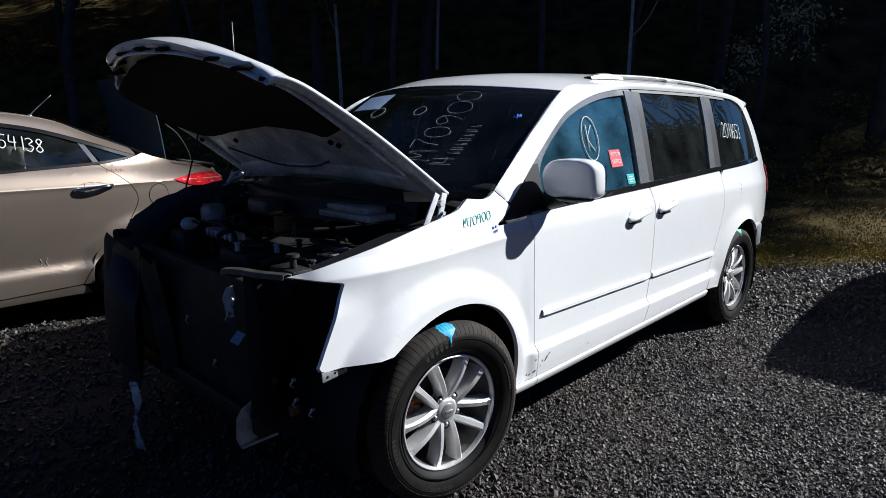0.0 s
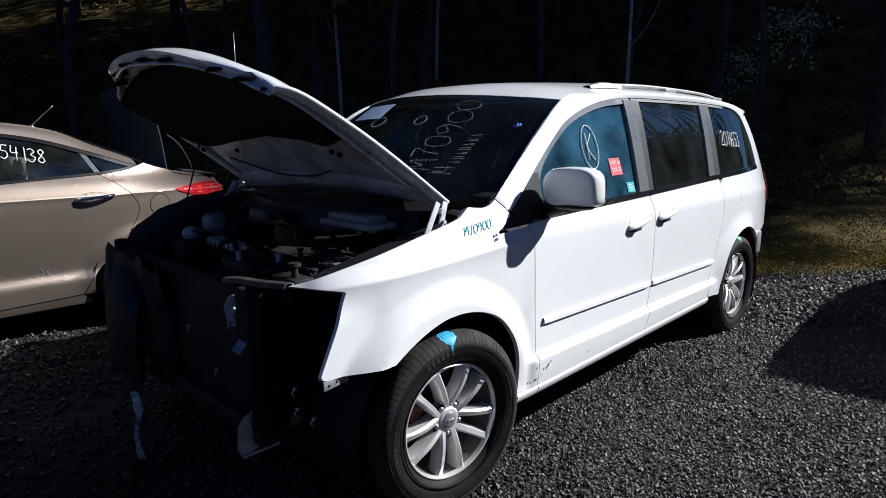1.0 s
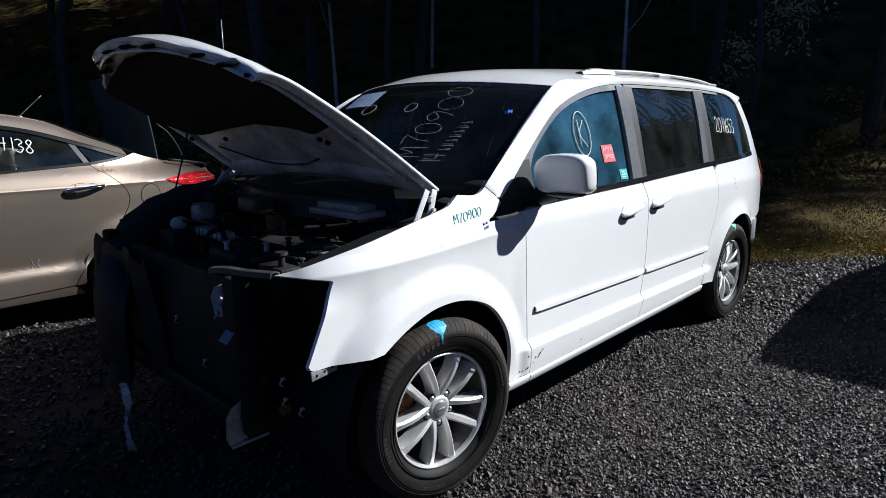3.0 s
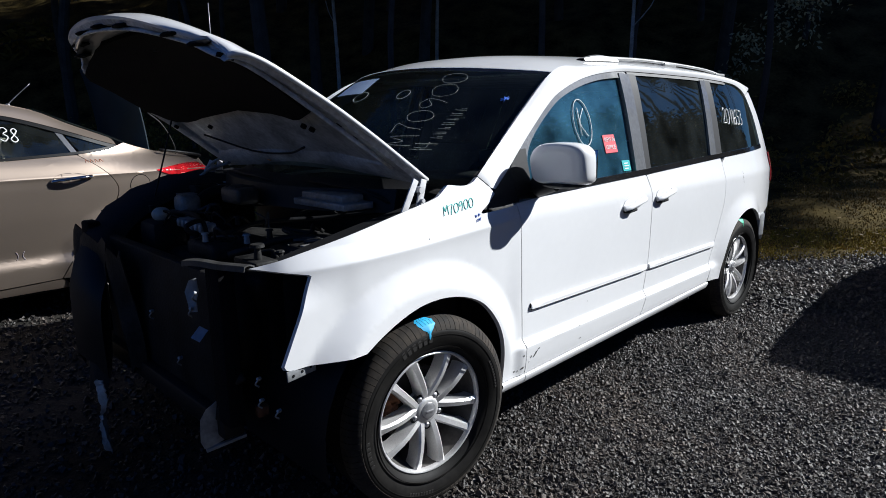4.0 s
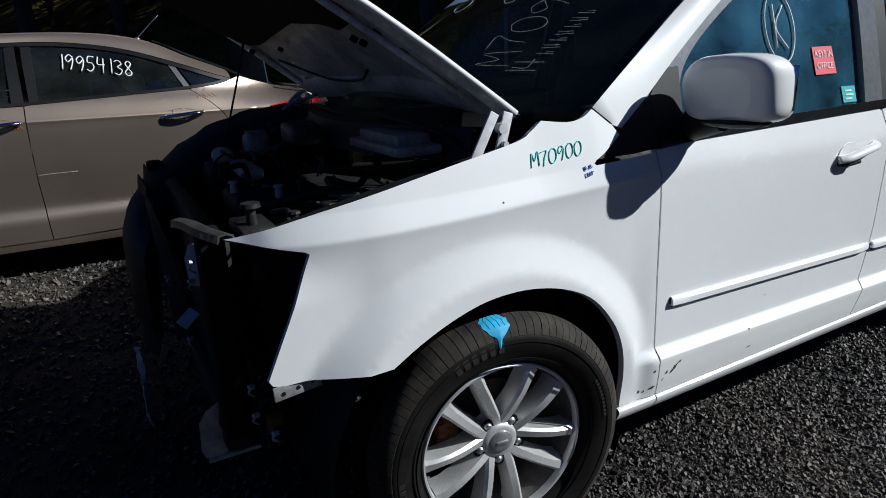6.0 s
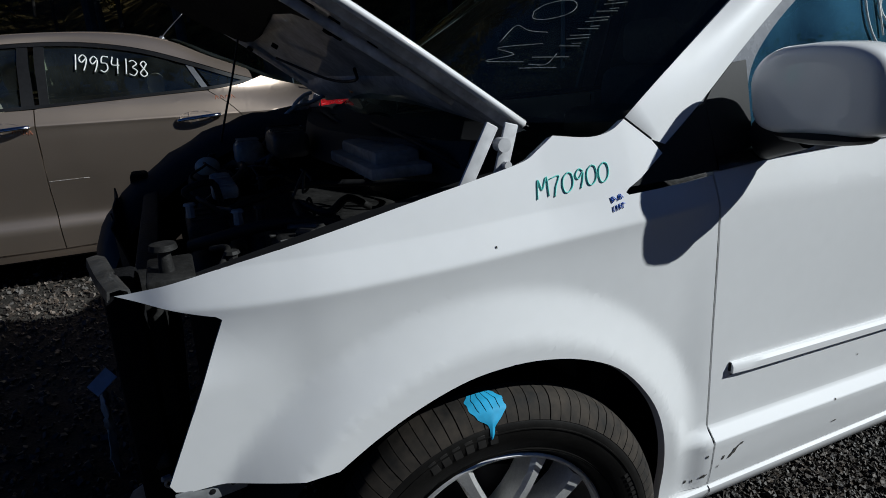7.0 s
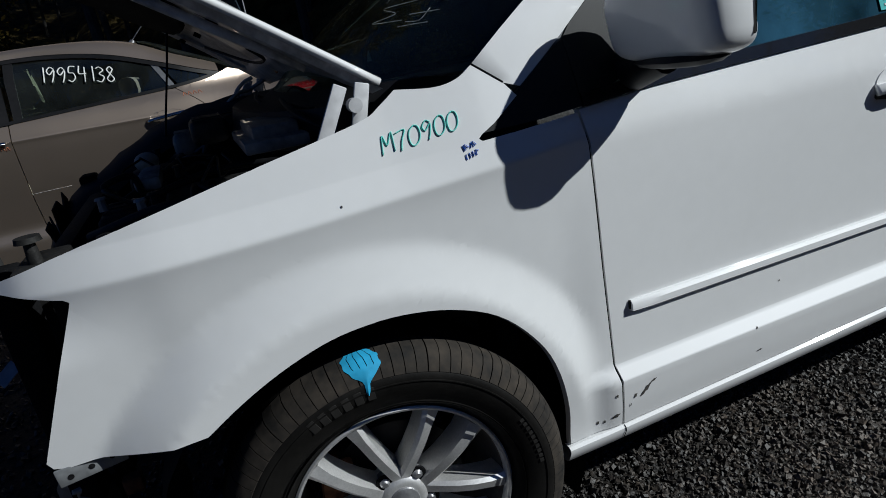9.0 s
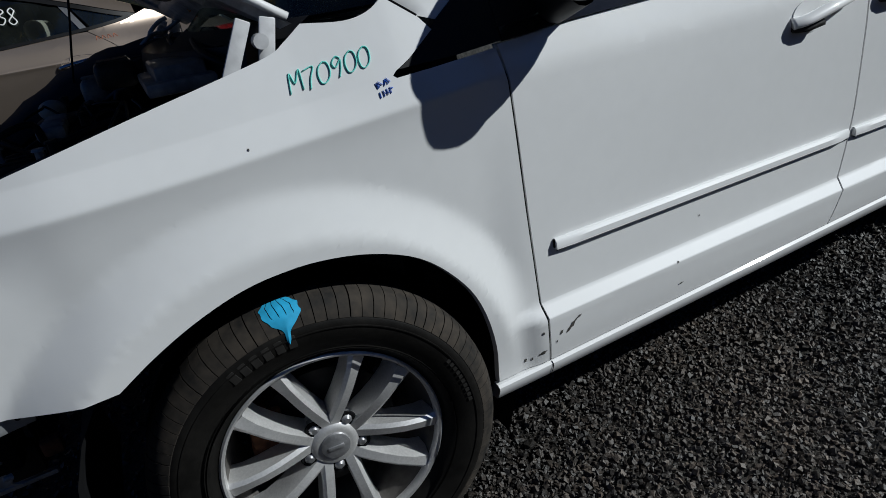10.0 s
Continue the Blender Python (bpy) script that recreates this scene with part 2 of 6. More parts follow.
def tube(bm, points, r, seg=8, flat=1.0, smooth=4):
    """A round tube along a smooth line."""
    pts = [Vector(p) for p in (spline(points, smooth) if smooth and len(points) > 2 else points)]
    rings = []
    side = None
    for i, p in enumerate(pts):
        d = (pts[min(i + 1, len(pts) - 1)] - pts[max(i - 1, 0)]).normalized()
        if side is None:
            side = d.orthogonal().normalized()
        side = (side - d * side.dot(d)).normalized()
        up = d.cross(side)
        rings.append([bm.verts.new(p + r * (math.cos(a) * side + flat * math.sin(a) * up)) for a in (2 * math.pi * k / seg for k in range(seg))])
    for a, b in zip(rings, rings[1:]):
        for k in range(seg):
            bm.faces.new((a[k], a[(k + 1) % seg], b[(k + 1) % seg], b[k]))
    bm.faces.new(rings[0][::-1])
    bm.faces.new(rings[-1])
    return bm


def lathe(bm, profile, seg=64, m=None, closed=False):
    """Turns the profile of (radius, along) round the y axis."""
    rows = []
    b = bmesh.new()
    for r, h in profile:
        rows.append([b.verts.new((r * math.cos(a), h, r * math.sin(a))) for a in (2 * math.pi * k / seg for k in range(seg))])
    pairs = list(zip(rows, rows[1:])) + ([(rows[-1], rows[0])] if closed else [])
    for u, v in pairs:
        for k in range(seg):
            b.faces.new((u[k], u[(k + 1) % seg], v[(k + 1) % seg], v[k]))
    bmesh.ops.remove_doubles(b, verts=b.verts, dist=1e-6)
    bmesh.ops.recalc_face_normals(b, faces=b.faces)
    return merge(bm, b, m)


def sheet(outline, place, step=0.04, thick=0.012, flip=False, creases=()):
    """A panel: the outline in (u, v), cut into a fine grid and laid on place(u, v, depth), with its edges turned in by thick."""
    b = bmesh.new()
    pts = []
    for p in outline:
        if not pts or (abs(p[0] - pts[-1][0]) + abs(p[1] - pts[-1][1])) > 1e-4:
            pts.append(p)
    face = b.faces.new([b.verts.new((p[0], p[1], 0)) for p in pts])
    bmesh.ops.triangulate(b, faces=[face])
    for axis in (0, 1):
        lo, hi = min(p[axis] for p in pts), max(p[axis] for p in pts)
        n = max(1, int((hi - lo) / (step[axis] if isinstance(step, tuple) else step)))
        for at in [lo + (hi - lo) * i / n + 1.3e-4 for i in range(1, n)] + (list(creases) if axis == 1 else []):
            co, no = [0, 0, 0], [0, 0, 0]
            co[axis], no[axis] = at, 1
            bmesh.ops.bisect_plane(b, geom=b.verts[:] + b.edges[:] + b.faces[:], plane_co=co, plane_no=no, dist=1e-6)
    bmesh.ops.remove_doubles(b, verts=b.verts, dist=5e-4)
    bmesh.ops.dissolve_degenerate(b, edges=b.edges, dist=1e-5)
    bmesh.ops.recalc_face_normals(b, faces=b.faces)
    rim = [e for e in b.edges if len(e.link_faces) == 1]
    uv = {v: (v.co.x, v.co.y) for v in b.verts}
    made = bmesh.ops.extrude_edge_only(b, edges=rim)["geom"]
    down = {v for v in made if isinstance(v, bmesh.types.BMVert)}
    for v in b.verts:
        u, w = v.co.x, v.co.y
        v.co = Vector(place(u, w, thick if v in down else 0.0))
    bmesh.ops.recalc_face_normals(b, faces=b.faces)
    if flip:
        bmesh.ops.reverse_faces(b, faces=b.faces)
    return b


def loft(rows, closed_u=False, thick=None):
    """A surface through rows of points."""
    b = bmesh.new()
    vs = [[b.verts.new(p) for p in row] for row in rows]
    for a, c in zip(vs, vs[1:]):
        n = len(a)
        for k in range(n if closed_u else n - 1):
            b.faces.new((a[k], a[(k + 1) % n], c[(k + 1) % n], c[k]))
    bmesh.ops.recalc_face_normals(b, faces=b.faces)
    if thick:
        bmesh.ops.solidify(b, geom=b.faces[:], thickness=thick)
    return b


def lerpk(x, k):
    if x <= k[0][0]:
        return k[0][1]
    for (a, b), (c, d) in zip(k, k[1:]):
        if x <= c:
            return b + (d - b) * (x - a) / (c - a)
    return k[-1][1]


def smoothstep(a, b, x):
    s = min(1.0, max(0.0, (x - a) / (b - a)))
    return s * s * (3 - 2 * s)


def curve_of(k):
    """A smooth function through knots, sampled once."""
    fine = spline(k, 8)
    return lambda x: lerpk(x, fine)


STROKES = {
    "0": [[(.5, 1), (.15, .8), (.05, .45), (.2, .08), (.5, 0), (.85, .2), (.95, .55), (.8, .9), (.5, 1)]],
    "1": [[(.5, 1), (.52, .5), (.5, 0)]], "3": [[(.1, .9), (.5, 1), (.85, .8), (.45, .55), (.9, .35), (.6, .02), (.1, .1)]],
    "4": [[(.2, 1), (.15, .5), (.9, .5)], [(.75, 1), (.7, 0)]], "5": [[(.9, 1), (.3, .98), (.2, .6), (.7, .55), (.85, .25), (.5, 0), (.1, .1)]],
    "6": [[(.8, 1), (.3, .7), (.1, .3), (.4, 0), (.8, .2), (.6, .5), (.15, .35)]],
    "7": [[(.05, .95), (.9, 1), (.6, .5), (.45, 0)]], "8": [[(.8, .85), (.5, 1), (.2, .8), (.5, .52), (.85, .2), (.5, 0), (.15, .2), (.5, .52), (.8, .85)]],
    "9": [[(.85, .85), (.5, 1), (.15, .75), (.4, .5), (.85, .8), (.8, .4), (.6, 0)]], "2": [[(.1, .8), (.5, 1), (.85, .7), (.1, .05), (.95, .05)]],
    "M": [[(.0, 0), (.1, .95), (.45, .4), (.85, 1), (1, 0)]], "K": [[(.2, 1), (.2, 0)], [(.8, 1), (.22, .5), (.85, 0)]],
}


def scrawl(text, place, height, mat, parent, name="marking", label="", width=0.007, slant=0.1, pitch=0.72, jitter=0.06):
    """Handwritten characters on place(u, v) -> point; u along the line, v up, in metres."""
    rnd = random.Random(len(text) * 7 + int(height * 1000))
    b = bmesh.new()
    u = 0.0
    for ch in text:
        for line in STROKES.get(ch, []):
            sc, dy = 1 + rnd.uniform(-jitter, jitter), rnd.uniform(-jitter, jitter)
            fine = spline(line, 5) if len(line) > 2 else line
            tube(b, [place(u + height * (0.58 * x * sc + slant * y), height * (y + dy)) for x, y in fine], width / 2, 5, smooth=0)
        u += height * (pitch if ch != "1" else pitch * 0.62)
    return part(name, b, mat, parent, label)


# ---- ground and distance ----
def ground_z(x, y):
    """Flat lot, a little higher where the sedan stands, with a wooded bank beyond the grass."""
    z = 0.12 * smoothstep(1.9, 2.9, y) * smoothstep(7, 4, x)
    d = bank_distance(x, y)
    if d > 0:
        z += (0.10 * d * smoothstep(0, 3, d) + 0.45 * max(0, d - 6) * smoothstep(6, 12, d)) * smoothstep(-6, 0, y)
    return min(z, 26) + 0.012 * noise.noise((x * 0.9, y * 0.9, 0)) * smoothstep(0.2, 2, abs(y - 0.9) + max(0, abs(x - 1.5) - 3))


def bank_distance(x, y):
    """How far a point lies past the edge of the gravel."""
    return 0.80 * (x - 5.75) + 0.60 * (y - 0.1) + 0.25 * math.sin(y * 1.7) + 0.15 * math.sin(x * 2.3 + 1) if x > -4 else 0.60 * (y - 14)


def ground_sheet():
    def ticks(a, b):
        core = [a + (b - a) * i / 70 for i in range(71)]
        return [a - 3 * 1.45 ** k for k in range(9, -1, -1)] + core + [b + 3 * 1.45 ** k for k in range(10)]
    xs, ys = ticks(-4, 14), ticks(-5, 14)
    verts = [(x, y, ground_z(x, y)) for y in ys for x in xs]
    n = len(xs)
    faces = [(j * n + i, j * n + i + 1, (j + 1) * n + i + 1, (j + 1) * n + i) for j in range(len(ys) - 1) for i in range(n - 1)]
    me = bpy.data.meshes.new("ground")
    me.from_pydata(verts, [], faces)
    me.materials.append(GRAVEL)
    me.materials.append(DIRT)
    for p in me.polygons:
        p.use_smooth = True
        p.material_index = 1 if bank_distance(p.center.x, p.center.y) > 0 else 0
    tagged(new("ground", me), "dark gravel lot running into a leaf-strewn grassy bank", "ground", kind="structure")


ground_sheet()


# ---- the minivan: body surface ----
YC = 0.935                                             # the van's middle line
SIDE = [(.25, -.03), (.30, -.043), (.36, -.045), (.46, -.046), (.53, -.046), (.64, -.046), (.9, -.045), (1.0, -.0425), (1.025, -.041), (1.05, -.035), (1.12, -.015),
        (1.2, .006), (1.45, .077), (1.6, .125), (1.66, .150), (1.71, .2)]
side_y = curve_of(SIDE)


CREASE = (.4675, .4695, .4995, .5015)                    # the pressed ledge along the doors


def ledge(z):
    return -.026 * lerpk(z, [(.30, .25), (.4, .8), (.469, 1), (.500, 0), (.53, 0)])


def flare(x, z, cx, cz, r0, r1, amount):
    return -amount * (1 - smoothstep(r0, r1, math.hypot(x - cx, z - cz)))


def bulge(x, z, cx, cz, r0, r1, amount):
    """A wheel-arch flare: a plain slope that runs out softly at its outer edge."""
    t = min(1.0, max(0.0, (r1 - math.hypot(x - cx, z - cz)) / (r1 - r0)))
    return -amount * 1.22 * t * t / (t + .22)


def body(x, z, d=0.0):
    """The left side of the van at (x, z), d metres inside the skin."""
    y = side_y(z) + ledge(z) * smoothstep(.36, .50, x) * smoothstep(2.62, 2.45, x)
    if x < -.3:
        y += .8 * (x + .3) ** 2
    if x > 2.9:
        y += .10 * ((x - 2.9) / .9) ** 2
    low = smoothstep(1.0, 0.8, z)
    low *= .45 + .55 * smoothstep(.36, .56, z)
    y += low * (bulge(x, z, 3.05, .37, .425, .55, .030))
    return (x, y + d, z)


FENDER_B = [(-.64, .966), (-.45, .974), (-.348, .979), (-.083, .992), (.295, 1.017), (.52, 1.032)]   # shoulder: height along x
fender_wide = curve_of([(-.66, .125), (-.596, .083), (-.54, .040), (-.467, .006), (-.38, -.020), (-.28, -.037), (-.1, -.047), (.1, -.050), (.3, -.054), (.52, -.050)])
fender_low = curve_of([(-.66, .006), (-.585, .0), (-.467, -.009), (-.38, -.018), (-.28, -.032), (-.1, -.045), (.3, -.046), (.52, -.044)])


def soft(v, w):
    """v where it is positive, else 0, with a bend of width w."""
    return .5 * (v + math.sqrt(v * v + w * w))


def fender_skin(x, z, d=0.0):
    """The front fender: two creases along the shoulder, a hollow that tucks in below them, and the arch flare with its flat lip."""
    zb, yb = lerpk(x, FENDER_B), fender_wide(x)
    za = zb + .056
    band = lerpk(x, [(-.3, .55), (.1, .46), (.28, .30)])
    up, dz = soft(z - zb, .004), soft(zb - z, .004)
    y = yb + band * up + (.33 - band) * soft(z - za, .0025)
    near = smoothstep(-.28, -.44, x)                   # at the front the side falls back to its full width sooner
    y += (fender_low(x) - yb) * (min(1.2, dz / (zb - .70)) * (1 - near) + smoothstep(0, .13, dz) * near) + .007 * (1 - math.exp(-dz / .030)) * smoothstep(-.52, -.25, x)
    t = min(1.0, max(0.0, (.566 - math.hypot(x + .04, z - .37)) / .098))
    w = 1.11 * t * t / (t + .11) * (.45 + .55 * smoothstep(.36, .56, z))
    y += (-.0720 - y) * min(1, w)
    k = smoothstep(.40, .512, x)
    y += (body(x, z)[1] - y) * k
    return (x, y + d, z - d * .3)


def right(place):
    """The same surface on the van's other side."""
    def other(*a):
        x, y, z = place(*a)
        return (x, 2 * YC - y, z)
    return other


def arc(cx, cz, r, a0, a1, n=16):
    return [(cx + r * math.cos(radians(a0 + (a1 - a0) * i / n)), cz + r * math.sin(radians(a0 + (a1 - a0) * i / n))) for i in range(n + 1)]


def belt(x):
    return lerpk(x, [(.27, 1.072), (.49, 1.085), (.68, 1.098), (1.6, 1.125), (2.5, 1.158), (3.5, 1.19)])


def sill_top(x):
    return .345 + .022 * (x - .52)


GAP = 0.003
DLO = spline([(.268, 1.078), (.358, 1.140), (.48, 1.225), (.644, 1.347), (.847, 1.484), (.965, 1.542), (1.138, 1.597), (1.322, 1.634), (1.529, 1.656),
              (1.75, 1.664), (2.2, 1.666), (2.6, 1.664), (2.98, 1.652), (3.2, 1.630), (3.36, 1.57), (3.47, 1.42), (3.52, 1.27), (3.52, 1.21)], 5)

van = thing("minivan", "white minivan with raised hood and stripped front end, parked on gravel", "minivan")


def fender_outline():
    top = spline([(-.625, .987), (-.584, .996), (-.437, 1.036), (-.183, 1.094), (-.028, 1.126), (.062, 1.146), (.095, 1.163), (.13, 1.186)], 4)
    cowl = spline([(.13, 1.186), (.203, 1.178), (.25, 1.186), (.285, 1.206)], 4)
    tri = [(.339, 1.163), (.36, 1.136), (.30, 1.096), (.270, 1.081), (.262, 1.074), (.268, 1.069)]
    seam = [(.4845, belt(.486) - .004), (.4955, 1.013), (.5035, .74), (.5145, .484), (.5185, .349)]
    bottom = [(.385, .349)]
    arch = spline([(.380, .349), (.381, .45), (.352, .578), (.305, .660), (.234, .730), (.142, .773), (.045, .7935), (-.04, .795), (-.11, .785), (-.19, .759), (-.265, .724), (-.333, .684)], 4)
    front = spline([(-.335, .684), (-.45, .680), (-.56, .676)], 3) + [(-.583, .682), (-.590, .695)]
    beak = [(-.478, .945), (-.474, .955), (-.482, .960), (-.50, .963)]
    return top + cowl + tri + seam + bottom + arch + front + beak


def front_door_outline():
    return [(.5245, sill_top(.523) + .004), (.5205, .484), (.5095, .74), (.5015, 1.013), (.4905, belt(.489))] + \
        [(x, belt(x)) for x in (.68, .9, 1.2, 1.45, 1.595)] + \
        spline([(1.608, 1.115), (1.632, 1.02), (1.629, .81), (1.619, .665), (1.580, .490), (1.535, sill_top(1.537) + .004)], 4)


def sliding_door_outline():
    a = spline([(1.542, sill_top(1.542) + .004), (1.587, .490), (1.626, .665), (1.636, .81), (1.639, 1.02), (1.615, 1.122)], 4)
    return a + [(x, belt(x)) for x in (1.8, 2.2, 2.45, 2.62)] + \
        spline([(2.635, 1.13), (2.650, .907), (2.575, .728), (2.50, .58), (2.44, .47), (2.405, sill_top(2.4) + .004)], 4)


def quarter_outline():
    a = spline([(2.42, sill_top(2.4) + .006), (2.445, .47), (2.505, .58), (2.580, .728), (2.655, .907), (2.640, 1.13)], 4)
    top = [(x, belt(x)) for x in (2.7, 3.0, 3.3, 3.523)]
    rear = spline([(3.523, 1.20), (3.523, 1.27), (3.475, 1.42), (3.368, 1.57)], 4)
    edge = spline([(3.50, 1.60), (3.66, 1.42), (3.77, 1.22), (3.86, .95), (3.865, .72)], 5)
    low = [(3.72, .70), (3.45, .68)]
    return a + top + rear + edge + low + arc(3.05, .37, .425, 46, 178, 26) + [(2.62, .37)]


def place_of(skin, side):
    return skin if side == "left" else right(skin)


for side in ("left", "right"):
    skin = place_of(body, side)
    if side == "left":                                 # the other front fender has been taken off
        fender = part("front_fender", sheet([(x, z - lerpk(x, FENDER_B)) for x, z in fender_outline()], lambda x, v, d=0: fender_skin(x, v + lerpk(x, FENDER_B), d), .013, .02, creases=(-.012, -.006, -.003, 0, .003, .006, .0525, .0545, .056, .0575, .0595)), WHITE, van)
    door = part("front_door", sheet(front_door_outline(), skin, (.06, .02), .02, creases=CREASE), WHITE, van)
    slide = part("sliding_door", sheet(sliding_door_outline(), skin, (.06, .02), .02, creases=CREASE), WHITE, van)
    quarter = part("quarter_panel", sheet(quarter_outline(), skin, (.06, .017), .02), WHITE, van)
    rows = []
    for i in range(40):
        x = .372 + (2.425 - .372) * i / 39
        zt = sill_top(max(x, .5))
        rows.append([place_of(lambda x_, z_, d_: (x_, side_y(z_) + ledge(z_) * .8 + d_, z_), side)(x, zt + dz_, dd) for dz_, dd in ((.000, .016), (.000, -.002), (-.006, -.009), (-.014, -.010), (-.040, -.002), (-.048, .006), (-.05, .06))])
    part("sill", loft(rows), WHITE, van)
    for pts, at_z in (([(.506, 1.05), (.506, .74), (.518, .484), (.521, .35)], 0), ([(1.612, 1.11), (1.636, 1.02), (1.633, .81), (1.623, .665), (1.584, .490), (1.539, .37)], 0), ([(2.637, 1.12), (2.652, .907), (2.577, .728), (2.503, .58), (2.44, .47), (2.41, .39)], 0)):
        fine = spline(pts, 14)
        rows = [[skin(x - .009, z, .007), skin(x, z, .004), skin(x + .009, z, .007)] for x, z in fine]
        part("door_seal", loft(rows), PAD, van, "black rubber door seal")
    # mouldings with a chamfered front tip
    for owner, x0, x1 in ((door, .568, 1.610), (slide, 1.630, 2.52)):
        rows = []
        for i in range(22):
            x = x0 + (x1 - x0) * i / 21
            zc = .638 - .009 * (x - .57)
            tip = min(1, (x - x0) / .01 + .85) * min(1, (x1 - x) / .02 + .5)
            rows.append([skin(x, zc + a * .0130, .004 - h * tip * .8) for a, h in ((-1, 0), (-1, .022), (-.9, .024), (.3, .023), (.85, .015), (1, 0))])
        mb = loft(rows)
        mb.faces.new([v for v in mb.verts[:6]])
        mb.faces.new([v for v in mb.verts[-6:]][::-1])
        strip_ob = part("moulding", mb, WHITE, owner)
        # A black strip paints the shade along the moulding's lower edge.
        rows = [[skin(x, .638 - .009 * (x - .57) + dz_, dd) for dz_, dd in ((-.0125, -.004), (-.0195, -.003), (-.021, .004))] for x in np.linspace(x0 + .004, x1 - .004, 22)]
        part("moulding_gap", loft(rows), PAD, strip_ob, "black strip for the shade under the moulding")
        if owner is door:
            cb = bm_new()
            box(cb, (x0 - .003, skin(x0, .64)[1] - .005, .640 - .012), (x0 + .003, skin(x0, .64)[1] + .01, .640 + .010), .002)
            part("end_cap", cb, DULL, strip_ob, "dark moulding end cap")
    # pull handles in scooped cups
    for owner, x0, x1, z in ((door, 1.330, 1.545, .997), (slide, 1.680, 1.888, 1.014)):
        cup = [(x0 + .02 + .045 + .065 * math.cos(a), z - .012 + .042 * math.sin(a)) for a in (2 * math.pi * k / 20 for k in range(20))]
        part("handle_cup", sheet(cup, lambda x, z, d=0: skin(x, z, d - .0025), .05, .02), material("recess_shade_paint", (.78, .78, .78), .4, var=.02) if side == "left" and owner == door else bpy.data.materials["recess_shade_paint"], owner)
        hb = bm_new()
        pts = [skin(x0 - .005, z - .022, -.006), skin(x0 + .03, z - .016, -.022), skin(x0 + .10, z, -.030), skin(x1 - .05, z + .010, -.027), skin(x1, z + .012, -.008)]
        tube(hb, pts, .0165, 10, .62, 5)
        part("handle", hb, WHITE, owner)
        # Dark tube standing in for the shaded cup below the handle.
        kb = bm_new()
        tube(kb, [skin(x0 - .002, z - .032, -.004), skin(x0 + .03, z - .034, -.014), skin(x0 + .085, z - .028, -.020)], .015, 8, .6, 4)
        part("handle_grip", kb, DULL, owner, "dark tube for the shade under the handle")

    # black belt strip, pillars, glass
    strip = [(x, belt(x) + GAP) for x in (.50, .68, .9, 1.2, 1.6, 2.0, 2.5, 3.0, 3.515)] + [(x, belt(x) + .030) for x in (3.515, 3.0, 2.5, 2.0, 1.6, 1.2, .9, .68, .50)]
    part("belt_trim", sheet(strip, lambda x, z, d=0: skin(x, z, d - .006), .12), GLOSS, van, "black window trim")
    inner_dlo = spline([(.60, 1.135), (.62, 1.262), (.70, 1.355), (.86, 1.462), (.98, 1.52), (1.15, 1.572), (1.33, 1.607), (1.52, 1.626)], 5)
    rear_line = [p for p in DLO if p[0] >= .55 and p[0] < 1.55]
    # front door frame: from the windshield pillar over the glass
    frame_top = [p for p in DLO if .46 < p[0] < 1.62] + [(1.62, 1.655)]
    frame_low = [(1.62, 1.628)] + inner_dlo[::-1]
    frame_shape = [(.50, belt(.5) + .032)] + [(.47, 1.214)] + frame_top + frame_low[:-1] + [(.60, belt(.6) + .032)]
    part("window_frame", sheet(frame_shape, lambda x, z, d=0: skin(x, z, d + .002), .06, .02), SATIN, door, "satin black window frame")
    sail = [(.270, 1.082)] + [p for p in DLO if .28 < p[0] < .47] + [(.487, 1.222), (.499, belt(.5) + .005), (.40, belt(.4) + .004)]
    part("corner_trim", sheet(sail, lambda x, z, d=0: skin(x, z, d - .004), .06), BLACK, van, "black triangular corner trim")
    base = [(.502, belt(.5) + .012), (.489, 1.224)] + [p for p in DLO if .49 < p[0] < .60] + [(.614, 1.300), (.606, 1.16), (.600, belt(.6) + .034)]
    part("mirror_panel", sheet(base, lambda x, z, d=0: skin(x, z, d - .0025), .06), BLACK, door, "black mirror mounting panel")
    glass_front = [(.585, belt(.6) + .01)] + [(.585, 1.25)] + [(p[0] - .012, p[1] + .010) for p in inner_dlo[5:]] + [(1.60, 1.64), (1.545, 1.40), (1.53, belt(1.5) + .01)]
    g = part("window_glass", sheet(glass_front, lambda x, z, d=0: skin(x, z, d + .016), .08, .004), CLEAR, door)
    g.visible_shadow = False
    for owner, xt0, xt1, xb0, xb1, mat in ((door, 1.540, 1.640, 1.505, 1.612, SATIN), (slide, 1.645, 1.722, 1.617, 1.672, BLACK),
                                           (slide, 2.555, 2.625, 2.47, 2.56, SATIN), (quarter, 2.628, 2.715, 2.565, 2.66, BLACK)):
        zt = 1.650 if xt0 < 2.6 else 1.652
        shape = spline([(xb0, belt(xb0) + .028), ((xb0 + xt0) / 2 + .004, 1.40), (xt0, zt)], 4) + spline([(xt1, zt), ((xb1 + xt1) / 2 + .004, 1.40), (xb1, belt(xb1) + .028)], 4)
        part("pillar_trim", sheet(shape, lambda x, z, d=0: skin(x, z, d - (.004 if mat is SATIN else 0)), .08, .02), mat, owner, "satin black pillar trim" if mat is SATIN else "black pillar trim")
    gs = [(1.66, belt(1.66) + .01)] + spline([(1.668, 1.166), (1.69, 1.40), (1.715, 1.655)], 3) + [(2.0, 1.658), (2.57, 1.656)] + spline([(2.57, 1.65), (2.53, 1.40), (2.48, belt(2.48) + .01)], 3)
    g = part("window_glass", sheet(gs, lambda x, z, d=0: skin(x, z, d + .010), .1, .004), TINTED, slide)
